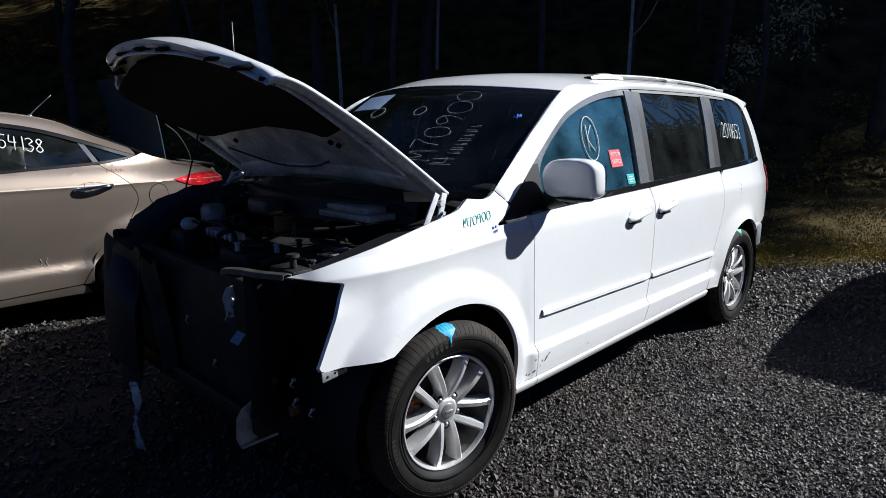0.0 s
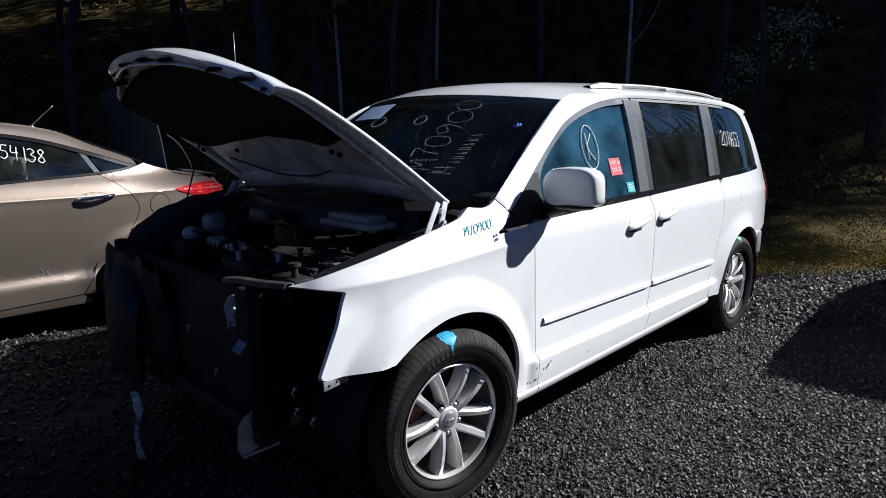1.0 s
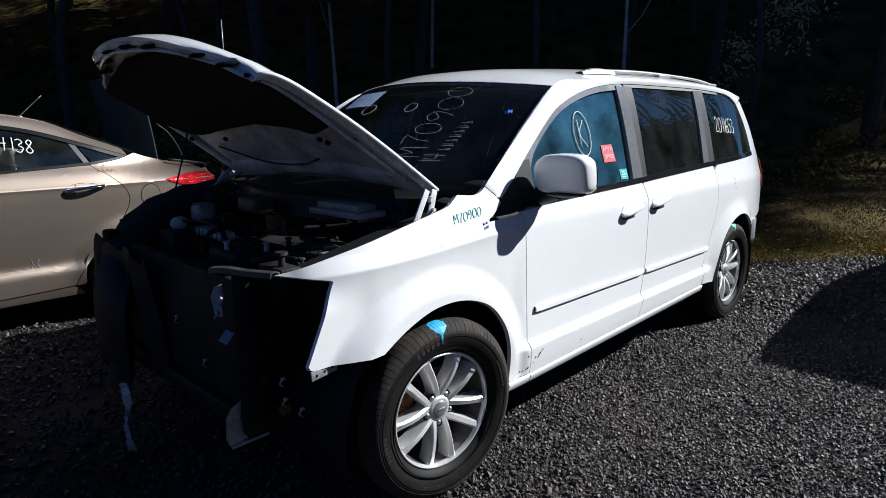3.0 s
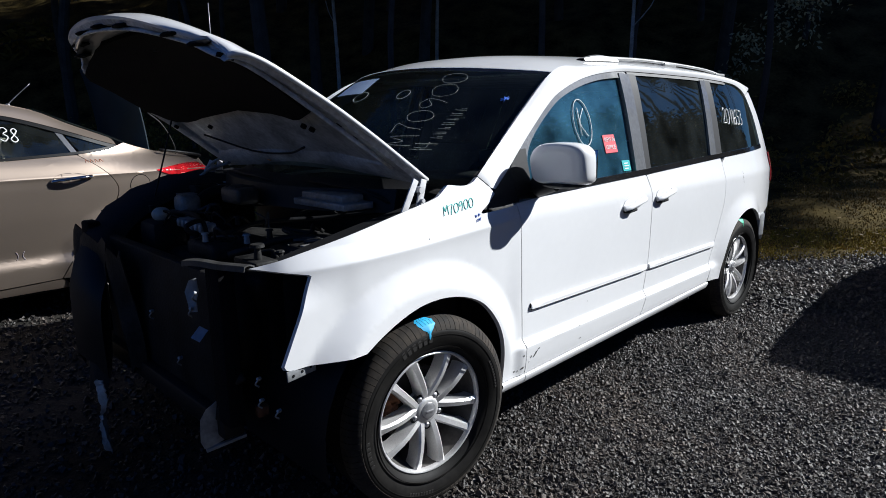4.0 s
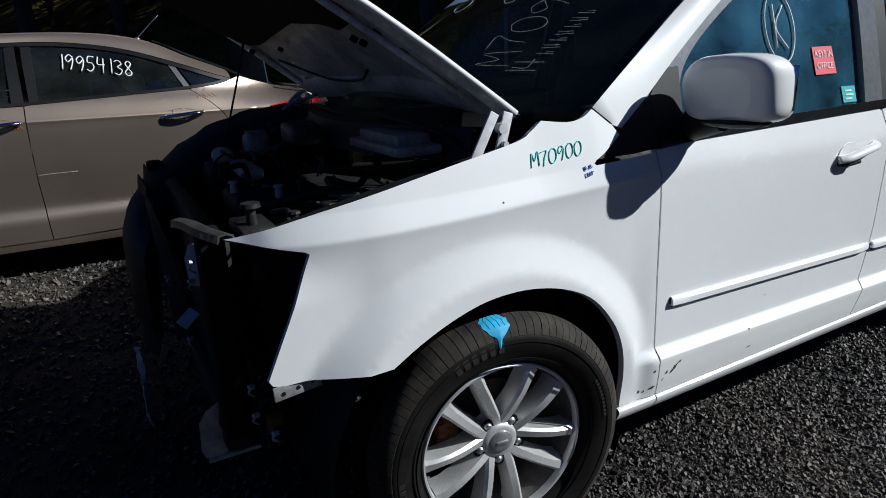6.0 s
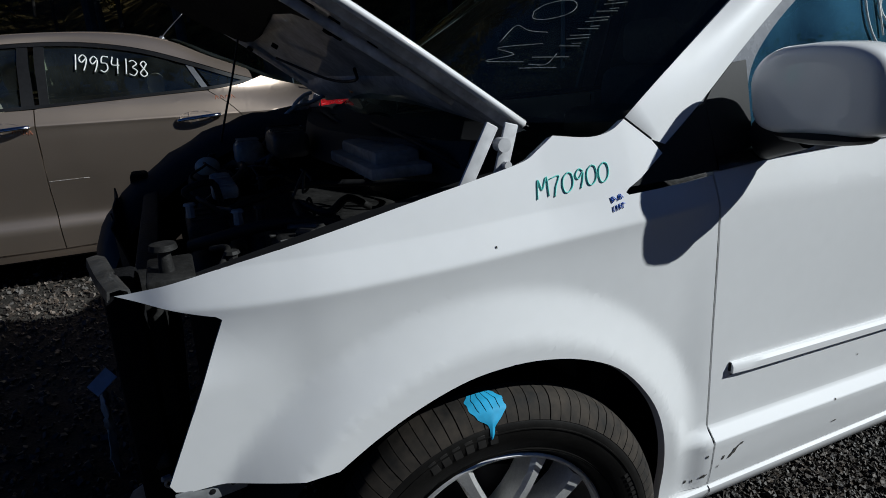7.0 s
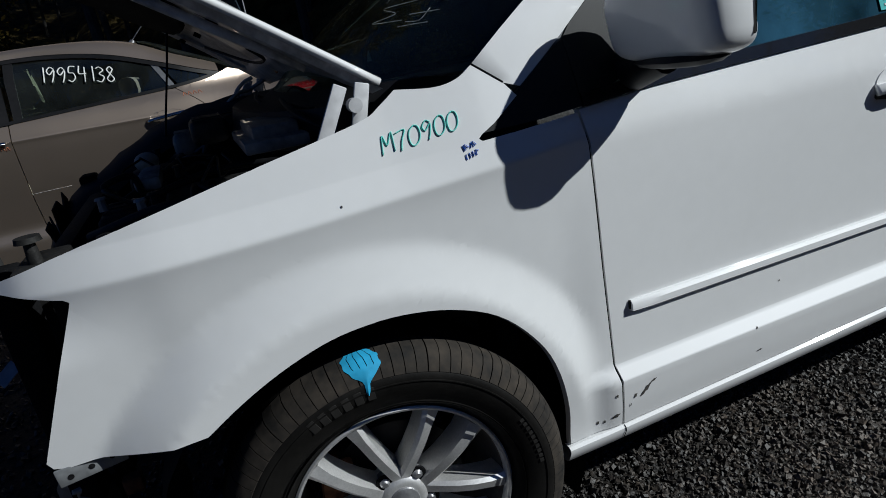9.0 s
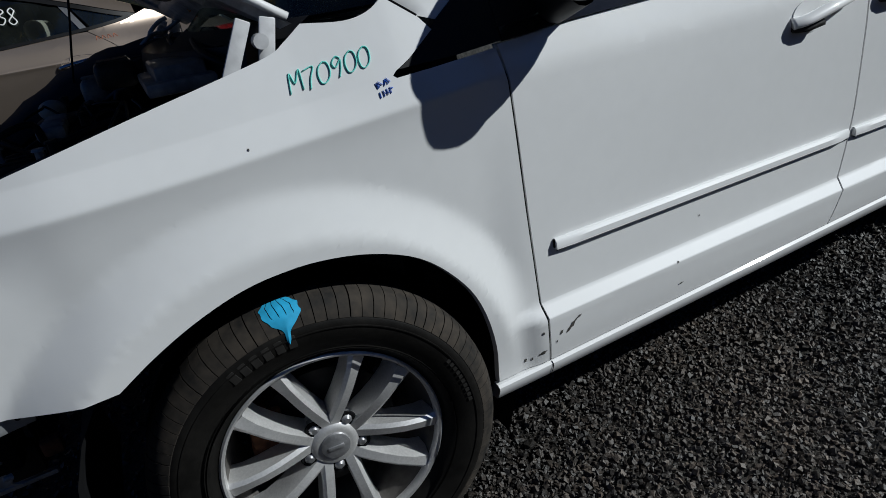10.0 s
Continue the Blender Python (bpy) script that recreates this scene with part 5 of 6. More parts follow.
scrawl("M70900", on_screen, .125, FAINT, ws, "handwriting", "faint white hand-painted number", .0020, .0, .62, .10)
for i in range(7):
    bb = bm_new()
    u, v = .055 + .030 * i, -.11
    h = .05
    for du, v0, du2, v1 in ((0, 0, .003 * (-1) ** i, h), (.010, .004, .010, h * (.5 + .5 * (i % 2)))):
        tube(bb, [on_screen(u + du, v + v0), on_screen(u + du2, v + v1)], .0011, 5, smooth=0)
    part("pen_stroke", bb, FAINT, ws)
scrawl("14", lambda u, v: on_screen(u - .055, v - .115), .09, FAINT, ws, "handwriting", "faint white hand-painted number", .0020, .0, .62, .10)
for c, w, h in (((.10, .77), .06, .035), ((-.27, .78), .04, .03)):
    rb = bm_new()
    tube(rb, [screen(c[0] + w * math.cos(a), c[1] + h * math.sin(a), -.004) for a in (2 * math.pi * k / 24 for k in range(26))], .0016, 5, smooth=0)
    part("ring", rb, FAINT, ws)
rows = [[screen(f_, s_, -.003) for f_ in np.linspace(.14, .52, 10)] for s_ in (.80, .86, .92)]
part("paper_strip", loft(rows), PAPER, ws, "pale blue paper strip under the glass edge")
bb = bm_new()
for i in range(6):
    a = i * 1.1
    tube(bb, [screen(-.875 + .02 * math.cos(a), .765 + .02 * math.sin(a), -.004), screen(-.875 - .02 * math.cos(a + .3), .765 - .012 * math.sin(a), -.004)], .0016, 5, smooth=0)
part("scribble", bb, BLUE_INK, ws, "small blue scribble")

for side in ("left", "right"):
    jb = loft([[place_of(lambda x_, z_, d_: (x_, side_y(z_) + ledge(z_) * .8 + d_, z_), side)(.5225 + dx, sill_top(.52) + dz_, dd - .0012) for dz_, dd in ((.000, -.002), (-.006, -.009), (-.014, -.010), (-.040, -.002), (-.048, .006))] for dx in (0, .0028)])
    part("sill_joint", jb, PAD, van, "dark joint in the sill")

# scuffs, chips and grime low on the door and fender
def scuff(x0, z0, x1, z1, w, skin=body):
    n = 5
    rows = []
    for i in range(n + 1):
        q = i / n
        x, z = x0 + (x1 - x0) * q, z0 + (z1 - z0) * q
        ww = w * (.35 + math.sin(math.pi * q)) * (1 + .4 * math.sin(i * 2.7))
        rows.append([skin(x - ww * .3, z + ww, -.0012), skin(x, z, -.0018), skin(x + ww * .3, z - ww, -.0012)])
    return loft(rows)


front_door_left = doors[0]
for x0, z0, x1, z1, w in ((.568, .412, .598, .440, .0035), (.598, .440, .612, .446, .002), (.549, .415, .557, .424, .003), (.538, .395, .541, .402, .002), (.93, .402, .945, .404, .0015), (.92, .47, .926, .472, .0015), (1.02, .56, 1.024, .562, .0015)):
    part("scuff", scuff(x0, z0, x1, z1, w), SCUFF, front_door_left)
for x0, z0, x1, z1, w in ((.490, .378, .510, .384, .003), (.452, .372, .458, .378, .003), (.470, .371, .474, .375, .003), (.50, .435, .505, .438, .003), (-.02, 1.012, -.017, 1.013, .0016)):
    part("scuff", scuff(x0, z0, x1, z1, w, fender_skin), SCUFF, fender)
for x0, z0 in ((2.95, 1.03), (2.965, 1.0), (2.955, 1.06)):
    part("scuff", scuff(x0, z0, x0 + .012, z0 - .02, .004), SCUFF, quarter_left)

# ---- the sedan ----
sed_profile = curve_of([(.17, .10), (.21, .072), (.27, .056), (.36, .042), (.385, .042), (.42, .056), (.435, .060), (.47, .055), (.53, .042), (.60, .027), (.70, .006), (.86, -.023), (.93, -.033), (.948, -.037), (.962, -.026), (1.03, .02), (1.09, .075), (1.2, .112), (1.30, .175), (1.38, .27), (1.42, .38)])


def sed(x, z, d=0.0):
    """The sedan's near side in its own metres: x back from the rear axle, y in from the widest line."""
    y = sed_profile(z)
    if x > -.25:
        y += (.16 + .55 * smoothstep(.95, 1.1, z)) * (x + .25) ** 2
    if x < -2.4:
        y += .14 * (x + 2.4) ** 2
    low = smoothstep(.85, .7, z)
    y += low * (flare(x, z, 0, .31, .34, .44, .022) + flare(x, z, -2.7, .31, .34, .44, .022))
    return (x, y + d, z)


SYC = .885
SED_CREASE = (.9385, .9485, .9575)
SED_GLASS_TOP = spline([(-2.22, 1.00), (-1.95, 1.16), (-1.62, 1.315), (-1.35, 1.365), (-1.05, 1.382), (-.8, 1.370), (-.55, 1.328), (-.30, 1.250), (-.08, 1.172), (.04, 1.137)], 4)
SED_BELT = spline([(-2.22, .985), (-1.8, 1.005), (-1.1, 1.035), (-.5, 1.068), (-.25, 1.083), (-.05, 1.105), (.04, 1.13)], 4)
SED_ROOF = curve_of([(-2.05, 1.17), (-1.7, 1.36), (-1.4, 1.428), (-1.0, 1.448), (-.65, 1.436), (-.4, 1.388), (-.2, 1.300), (0, 1.222), (.225, 1.130), (.42, 1.075)])


def belt_sed(x):
    return lerpk(x, SED_BELT)


def top_sed(x):
    return lerpk(x, SED_GLASS_TOP)


def sedan(name, label, open_lid, at, turn=0.0):
    car = thing(name, label, "sedan")
    rear_seam = spline([(-.235, 1.080), (-.11, .98), (-.03, .86), (-.06, .74), (-.17, .58), (-.335, .41), (-.42, .27)], 4)
    for side in (0, 1):
        def skin(x, z, d=0.0):
            p = sed(x, z, d)
            return p if side == 0 else (p[0], 2 * SYC - p[1], p[2])
        door = [(-1.125, .245), (-1.135, .6), (-1.125, 1.03)] + [p for p in SED_BELT if -1.12 < p[0] < -.25] + rear_seam
        rd = part("rear_door", sheet(door, skin, (.06, .022), .018, creases=SED_CREASE), BEIGE, car)
        fd_line = [(-2.16, .245), (-2.20, .6), (-2.19, .98)] + [p for p in SED_BELT if -2.18 < p[0] < -1.14] + [(-1.131, 1.03), (-1.141, .6), (-1.131, .245)]
        fd = part("front_door", sheet(fd_line, skin, (.08, .025), .018, creases=SED_CREASE), BEIGE, car)
        quarter = [(p[0] + .006, p[1]) for p in rear_seam[::-1]] + [(-.22, 1.09)] + [p for p in SED_BELT if p[0] > -.2] + \
            [(.10, 1.15), (.2, 1.118), (.36, 1.078), (.52, 1.062), (.62, 1.03), (.66, .95), (.67, .70), (.66, .42), (.55, .30), (.36, .28)] + arc(0, .31, .352, -4, 184, 24) + [(-.36, .27)]
        q = part("quarter_panel", sheet(quarter, skin, .03, .018, creases=SED_CREASE), BEIGE, car)
        fq = [(-3.25, .35), (-3.3, .62), (-3.25, .80), (-2.9, .90), (-2.4, .965), (-2.196, .985), (-2.206, .6), (-2.166, .245), (-2.34, .25)] + arc(-2.7, .31, .352, -4, 184, 20)
        part("front_fender", sheet(fq, skin, .05, .018), BEIGE, car)
        sl = [(-2.3, .185), (-2.28, .24), (-1.5, .24), (-.40, .262), (-.36, .20)]
        part("sill", sheet(sl, lambda x, z, d=0: skin(x, z, d + .006), .15, .05), BEIGE, car)
        # glass house
        cant_low = [p for p in SED_GLASS_TOP]
        rows = []
        for x, z in resample(cant_low, 60):
            a, b = np.array(skin(x, z, .012)), np.array(skin(x, z + .002, -.002))
            zr = SED_ROOF(x)
            yr = .34 + .05 * max(0, x + .4)
            top = np.array((x, yr if side == 0 else 2 * SYC - yr, max(zr - .012, z + .02)))
            rows.append([tuple(a)] + [tuple(b + (top - b) * s + np.array((0, (-1 if side == 0 else 1), .8)) * .014 * math.sin(math.pi * s)) for s in (0, .25, .5, .75, 1)])
        part("roof_side", loft(rows), BEIGE, car)
        trim = [(x, belt_sed(x) + .002) for x in np.linspace(-2.15, .0, 30)] + [(x, belt_sed(x) + .018) for x in np.linspace(.0, -2.15, 30)]
        part("belt_trim", sheet(trim, lambda x, z, d=0: skin(x, z, d - .005), .2), BLACK, car, "dark belt trim")
        seal = [p for p in SED_GLASS_TOP if p[0] > -2.1] + [(x - .01, z - .022) for x, z in SED_GLASS_TOP[::-1] if x > -2.05]
        part("window_seal", sheet(seal, lambda x, z, d=0: skin(x, z, d + .002), .2, .02), BLACK, car)
        gl = [(-1.09, belt_sed(-1.09) + .01)] + [(x, top_sed(x) - .012) for x in np.linspace(-1.07, -.38, 12)] + [(-.335, 1.245), (-.25, 1.10)] + [(x, belt_sed(x) + .01) for x in np.linspace(-.30, -1.0, 8)]
        g = part("window_glass", sheet(gl, lambda x, z, d=0: skin(x, z, d + .012), .1, .004), SEDGLASS, rd)
        g.visible_shadow = False
        gl = [(-.21, 1.10), (-.285, 1.225)] + [(x, top_sed(x) - .012) for x in np.linspace(-.26, .0, 8)] + [(-.02, 1.118)]
        g = part("quarter_glass", sheet(gl, lambda x, z, d=0: skin(x, z, d + .010), .1, .004), SEDGLASS, q)
        gl = [(-2.10, belt_sed(-2.1) + .012)] + [(x, top_sed(x) - .012) for x in np.linspace(-2.05, -1.16, 12)] + [(-1.15, belt_sed(-1.15) + .01)]
        g = part("window_glass", sheet(gl, lambda x, z, d=0: skin(x, z, d + .012), .1, .004), SEDGLASS, fd)
        g.visible_shadow = False
        for x0, x1, xt0, xt1, owner, mt in ((-1.10, -1.055, -1.10, -1.05, rd, BLACK), (-1.185, -1.125, -1.18, -1.13, fd, BLACK), (-.262, -.228, -.345, -.305, rd, SATIN)):
            shape = [(x0, belt_sed(x0) + .012), (xt0, top_sed(xt0) - .01), (xt1, top_sed(xt1) - .01), (x1, belt_sed(x1) + .012)]
            part("pillar_trim", sheet(shape, lambda x, z, d=0: skin(x, z, d + .003), .1, .02), mt, owner)
        for owner, x0 in ((rd, -.43), (fd, -1.40)):
            cup = [(x0 + .115 + .10 * math.cos(a), .937 + .036 * math.sin(a)) for a in (2 * math.pi * k / 22 for k in range(22))]
            part("handle_cup", sheet(cup, lambda x, z, d=0: skin(x, z, d - .002), .05, .02), BEIGE, owner)
            hb = bm_new()
            tube(hb, [skin(x0, .925, -.004), skin(x0 + .05, .932, -.024), skin(x0 + .13, .940, -.034), skin(x0 + .20, .945, -.026), skin(x0 + .245, .946, -.003)], .012, 10, .6)
            part("handle", hb, CHROME, owner, "bright door handle")
        fl = [(.125 + .068 * math.cos(a), .855 + .075 * math.sin(a)) for a in (2 * math.pi * k / 26 for k in range(26))]
        rim_l = [(.125 + .073 * math.cos(a), .855 + .080 * math.sin(a)) for a in (2 * math.pi * k / 26 for k in range(26))]
        if side == 0:
            part("filler_gap", sheet(rim_l, lambda x, z, d=0: skin(x, z, d - .0006), .05, .004), PAD, q)
            part("filler_flap", sheet(fl, lambda x, z, d=0: skin(x, z, d - .0016), .05, .004), BEIGE, q)
        lamp = spline([(.25, .958), (.36, .974), (.50, .988), (.62, .988)], 4) + [(.66, .94)] + spline([(.62, .90), (.48, .893), (.36, .912), (.25, .954)], 4)
        lo = part("tail_lamp", sheet(lamp, lambda x, z, d=0: skin(x, z, d - .006), .03, .03), RED_LENS, car, "red tail lamp")
        for k in range(4):
            lb = sheet([(.37 + k * .06, .920), (.38 + k * .06, .958 + .003 * k), (.405 + k * .06, .963 + .003 * k), (.405 + k * .06, .918)], lambda x, z, d=0: skin(x, z, d - .008), .05, .003)
            part("reflector", lb, PINK_LENS if k % 2 else RED_LENS, lo)
        lines = [(-2.15, .930), (-1.5, .938), (-.9, .945), (-.3, .955), (.1, .965), (.26, .97)]
                # wheel wells
        for cx in (0, -2.7):
            rows = [[(cx + .36 * math.cos(radians(a)), (y if side == 0 else 2 * SYC - y), .31 + .36 * math.sin(radians(a))) for y in (.03, .12, .28)] for a in range(-15, 196, 10)]
            part("wheel_liner", loft(rows), PAD, car)
    for cx in (0, -2.7):
        for side in (0, 1):
            simple_wheel(car, (cx, .03 if side == 0 else 2 * SYC - .03, .31), 0 if side == 0 else 180)
    # roof, rear glass, windshield, bonnet, trunk, bumpers
    rows = []
    for x in np.linspace(-1.72, -.40, 24):
        rows.append([(x, SYC + f * (SYC - .33), SED_ROOF(x) - .012 + .022 * (1 - f * f)) for f in np.linspace(-1, 1, 15)])
    roof = part("roof", loft(rows, thick=.01), BEIGE, car)
    ab = bm_new()
    rod(ab, (-.44, SYC, 1.39), (-.42, SYC, 1.425), .03, .015)
    tube(ab, [(-.43, SYC, 1.42), (-.36, SYC, 1.49), (-.27, SYC, 1.575)], .004, 6)
    part("antenna", ab, STEEL, car)
    for name_, xa, xb in (("rear_glass", -.39, .36), ("windshield", -1.73, -2.45)):
        rows = []
        for s in np.linspace(0, 1, 10):
            x = xa + (xb - xa) * s
            z = (SED_ROOF(x) if name_ == "rear_glass" else lerpk(x, [(-2.45, .99), (-2.1, 1.17), (-1.72, 1.37)])) + .003
            yr = .36 - (.06 * s)
            rows.append([(x + (.06 if name_ == "rear_glass" else -.10) * (1 - f * f), SYC + f * (SYC - yr), z + .012 * (1 - f * f) - .03 * abs(f) ** 3 * s) for f in np.linspace(-1, 1, 13)])
        g = part(name_, loft(rows), SEDGLASS, car)
        g.visible_shadow = False
    rows = []
    for x in np.linspace(-2.42, -3.45, 12):
        z = lerpk(x, [(-3.5, .70), (-3.3, .82), (-2.9, .92), (-2.4, .985)])
        rows.append([(x, SYC + f * (SYC - .10 - .1 * max(0, -2.6 - x)), z + .03 * (1 - f * f)) for f in np.linspace(-1, 1, 13)])
    part("bonnet", loft(rows, thick=.01), BEIGE, car)
    rows = []
    for z, dx in ((.82, 0), (.6, -.10), (.4, -.12), (.22, -.04)):
        rows.append([(-3.42 + dx + .5 * abs(f) ** 3, SYC + f * (SYC - .02), z) for f in np.linspace(-1, 1, 15)])
    part("front_bumper", loft(rows), BEIGE, car)
    rows = []
    for z, dx in ((1.0, -.02), (.9, .02), (.62, .06), (.45, .08), (.25, .02)):
        rows.append([(.84 + dx - .24 * abs(f) ** 3.2, SYC + f * (SYC - sed(.62, z)[1] - .004), z) for f in np.linspace(-1, 1, 17)])
    part("rear_bumper", loft(rows), BEIGE, car)
    if open_lid:
        rows = []
        for s in np.linspace(0, 1, 10):
            rows.append([(.33 - .12 * s + .03 * math.sin(2.6 * s) - .05 * (1 - f * f) * (1 - s), SYC + f * (.56 - .04 * s), 1.07 + .66 * s) for f in np.linspace(-1, 1, 13)])
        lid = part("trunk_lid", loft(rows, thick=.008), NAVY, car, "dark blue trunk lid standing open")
        for f in (-.85, .85):
            hb = bm_new()
            tube(hb, [(.36, SYC + f * .6, 1.36), (.46, SYC + f * .6, 1.27), (.54, SYC + f * .6, 1.10), (.52, SYC + f * .6, .96)], .008, 8, .6)
            part("lid_hinge", hb, DULL, lid)
        tb = bm_new()
        box(tb, (.36, .30, .55), (.80, 2 * SYC - .30, .58), .01)
        part("trunk_floor", tb, DULL, car)
        eb = bm_new()
        tube(eb, [(.38, .26, 1.085), (.55, .28, 1.06), (.72, .36, 1.03), (.80, .60, 1.01), (.82, SYC, 1.005)], .012, 8)
        part("trunk_seal", eb, BLACK, car)
    else:
        rows = []
        for x in np.linspace(.28, .84, 8):
            rows.append([(x - .1 * abs(f) ** 3, SYC + f * (SYC - .28), 1.09 - .10 * (x - .28) + .015 * (1 - f * f)) for f in np.linspace(-1, 1, 13)])
        part("trunk_lid", loft(rows, thick=.02), BEIGE, car)
    ub = bm_new()
    box(ub, (-3.3, .12, .17), (.75, 2 * SYC - .12, .30), .03)
    part("underbody", ub, DULL, car, "dark underbody")
    fb = bm_new()
    box(fb, (-2.3, .12, .30), (-.25, 2 * SYC - .12, .36), .02)
    box(fb, (-.28, .12, .30), (-.22, 2 * SYC - .12, .98), .02)
    part("cabin_floor", fb, DULL, car)
    for x, y in ((-1.60, .48), (-1.60, 1.29)):
        qb = bm_new()
        box(qb, (x - .26, y - .24, .36), (x + .22, y + .24, .66), .07, seg=3)
        box(qb, (x + .10, y - .23, .60), (x + .24, y + .23, 1.10), .06, seg=3)
        box(qb, (x + .14, y - .13, 1.11), (x + .24, y + .13, 1.27), .045, seg=3)
        part("seat", qb, TAN, car, "tan cloth seat")
    qb = bm_new()
    box(qb, (-.90, .20, .36), (-.50, 2 * SYC - .20, .62), .07, seg=3)
    box(qb, (-.60, .20, .58), (-.42, 2 * SYC - .20, 1.02), .06, seg=3)
    part("rear_bench", qb, TAN, car, "tan cloth rear bench")
    for y in (.50, SYC, 1.27):
        hb = bm_new()
        box(hb, (-.56, y - .12, 1.06), (-.46, y + .12, 1.19), .045, seg=3)
        rod(hb, (-.51, y - .05, 1.0), (-.51, y - .05, 1.08), .007)
        rod(hb, (-.51, y + .05, 1.0), (-.51, y + .05, 1.08), .007)
        part("headrest", hb, TAN, car)
    pb = bm_new()
    box(pb, (-.42, .20, .99), (.30, 2 * SYC - .20, 1.02), .01)
    part("parcel_shelf", pb, CLOTH, car)
    car.matrix_basis = pose(*at, 0, 0, turn)
    return car


def simple_wheel(car, at, turn):
    m = Matrix.Translation(at) @ Euler((0, 0, radians(turn))).to_matrix().to_4x4()
    tb = bm_new()
    lathe(tb, spline([(.205, .02), (.215, -.01), (.26, -.02), (.295, -.012), (.312, .01), (.314, .10), (.31, .17), (.26, .19), (.205, .18)], 2), 48, m)
    tyre = part("tyre", tb, RUBBER, car)
    rb = bm_new()
    lathe(rb, [(.21, -.006), (.205, -.010), (.195, -.004), (.19, .03), (.18, .16)], 40, m)
    lathe(rb, [(0, .02), (.05, .02), (.06, .03), (.06, .06)], 24, m)
    rim = part("rim", rb, ALLOY, car)
    for k in range(5):
        a = 2 * math.pi * k / 5 + .3
        sb = bm_new()
        rows = [[(r * math.cos(a) - w * e * math.sin(a), .02 - .02 * r / .2 + dy, r * math.sin(a) + w * e * math.cos(a)) for e, dy in ((-1, .03), (-1, 0), (1, 0), (1, .03))] for r, w in ((.04, .03), (.12, .024), (.195, .034))]
        merge(sb, loft(rows), m)
        part("spoke", sb, ALLOY, rim)
    return tyre


SEDAN_AT = (-.02, 3.03, .12)
car = sedan("sedan", "beige metallic four-door sedan with a dark trunk lid standing open", True, SEDAN_AT)
car_door = next(o for o in car.children if o.name.startswith("rear_door"))
car_glass = next(o for o in car_door.children if o.name.startswith("window_glass"))
scrawl("19954138", lambda u, v: sed(-.93 + u * 1.0, 1.235 + v - u * .16, .006), .085, CHALK, car_glass, "handwriting", "white hand-painted stock number", .008, .10, .64)
bb = bm_new()
for du, k in ((0, 1), (.05, -1)):
    tube(bb, [sed(-.66 + du + k * .012 * math.sin(t), .43 + .055 * t / 3, -.001) for t in (0, .8, 1.6, 2.4, 3)], .002, 5)
part("scribble", bb, LILAC, car, "faint lilac scribble")
bb = bm_new()
for i in range(4):
    tube(bb, [sed(-.20 + i * .03, 1.03, -.001), sed(-.195 + i * .03, 1.05, -.001), sed(-.18 + i * .03, 1.032, -.001)], .0018, 5)
part("scribble", bb, ORANGE_INK, car, "faint orange scribble")
bb = bm_new()
for i in range(4):
    tube(bb, [sed(-1.24 + i * .024, .915 - .004 * i, -.001), sed(-1.232 + i * .024, .938 - .004 * i, -.001), sed(-1.222 + i * .024, .917 - .004 * i, -.001)], .0018, 5)
part("scribble", bb, ORANGE_INK, car, "faint orange scribble")
bb = bm_new()
tube(bb, [sed(-1.14, .640, -.001), sed(-1.05, .643, -.001), sed(-.93, .645, -.001)], .0006, 5)
part("scratch", bb, WHITE_CARD, car, "thin pale scratch on the door")


def parked_van(at):
    """A tall closed van standing beside the lot; x back from its front bumper."""
    t = thing("parked_van", "dark grey tall van parked closed beside the lot", "van")
    top = curve_of([(0, .78), (.35, .95), (.75, 1.02), (1.05, 1.12), (1.55, 1.62), (1.85, 1.72), (2.6, 1.76), (3.6, 1.74), (4.35, 1.70), (4.55, 1.60), (4.65, 1.05)])
    def half(z, x):
        return (.90 - .05 * smoothstep(1.0, 1.75, z)) * (1 - .10 * smoothstep(.5, 0, x)) * (1 - .04 * smoothstep(4.2, 4.65, x))
    rows = []
    for x in list(np.linspace(0, 4.35, 40)) + [4.5, 4.62, 4.65]:
        zt = top(x)
        prof = [(.28, 1.0), (.45, 1.01), (.70, 1.02), (.95, 1.0), (1.3, .97), (1.62, .94)]
        side = [(half(z, x) * k, z) for z, k in prof if z < zt - .06] + [(half(zt, x) * .90, zt - .03), (half(zt, x) * .70, zt)]
        side = resample(side, 12)
        rows.append([(x, -y, z) for y, z in side] + [(x, y, z) for y, z in side[::-1]])
    part("body", loft(rows), GREYVAN, t)
    for sg in (-1, 1):
        for x0, x1 in ((1.62, 2.45), (2.52, 3.40), (3.47, 4.20)):
            w = [(x0, 1.10), (x0 + (.12 if x0 < 2 else .02), 1.52), (x1 - .02, 1.54), (x1, 1.10)]
            part("window", sheet(w, lambda x, z, d=0: (x, sg * (half(z, x) * .975 + .006 - d), z), .2, .02), TINTED, t)
        for x in (.85, 3.75):
            simple_wheel(t, (x, -.93, .315) if sg < 0 else (x, .93, .315), 0 if sg < 0 else 180)
    bb = bm_new()
    box(bb, (-.06, -.80, .34), (.10, .80, .62), .04, seg=3)
    part("front_bumper", bb, BLACK, t)
    bb = bm_new()
    box(bb, (4.58, -.84, .34), (4.74, .84, .62), .04, seg=3)
    part("rear_bumper", bb, BLACK, t)
    ub = bm_new()
    box(ub, (.2, -.75, .20), (4.5, .75, .34), .03)
    part("underbody", ub, DULL, t)
    t.matrix_basis = pose(*at)


parked_van((8.85, -2.42, 0, 0, 0, 182))

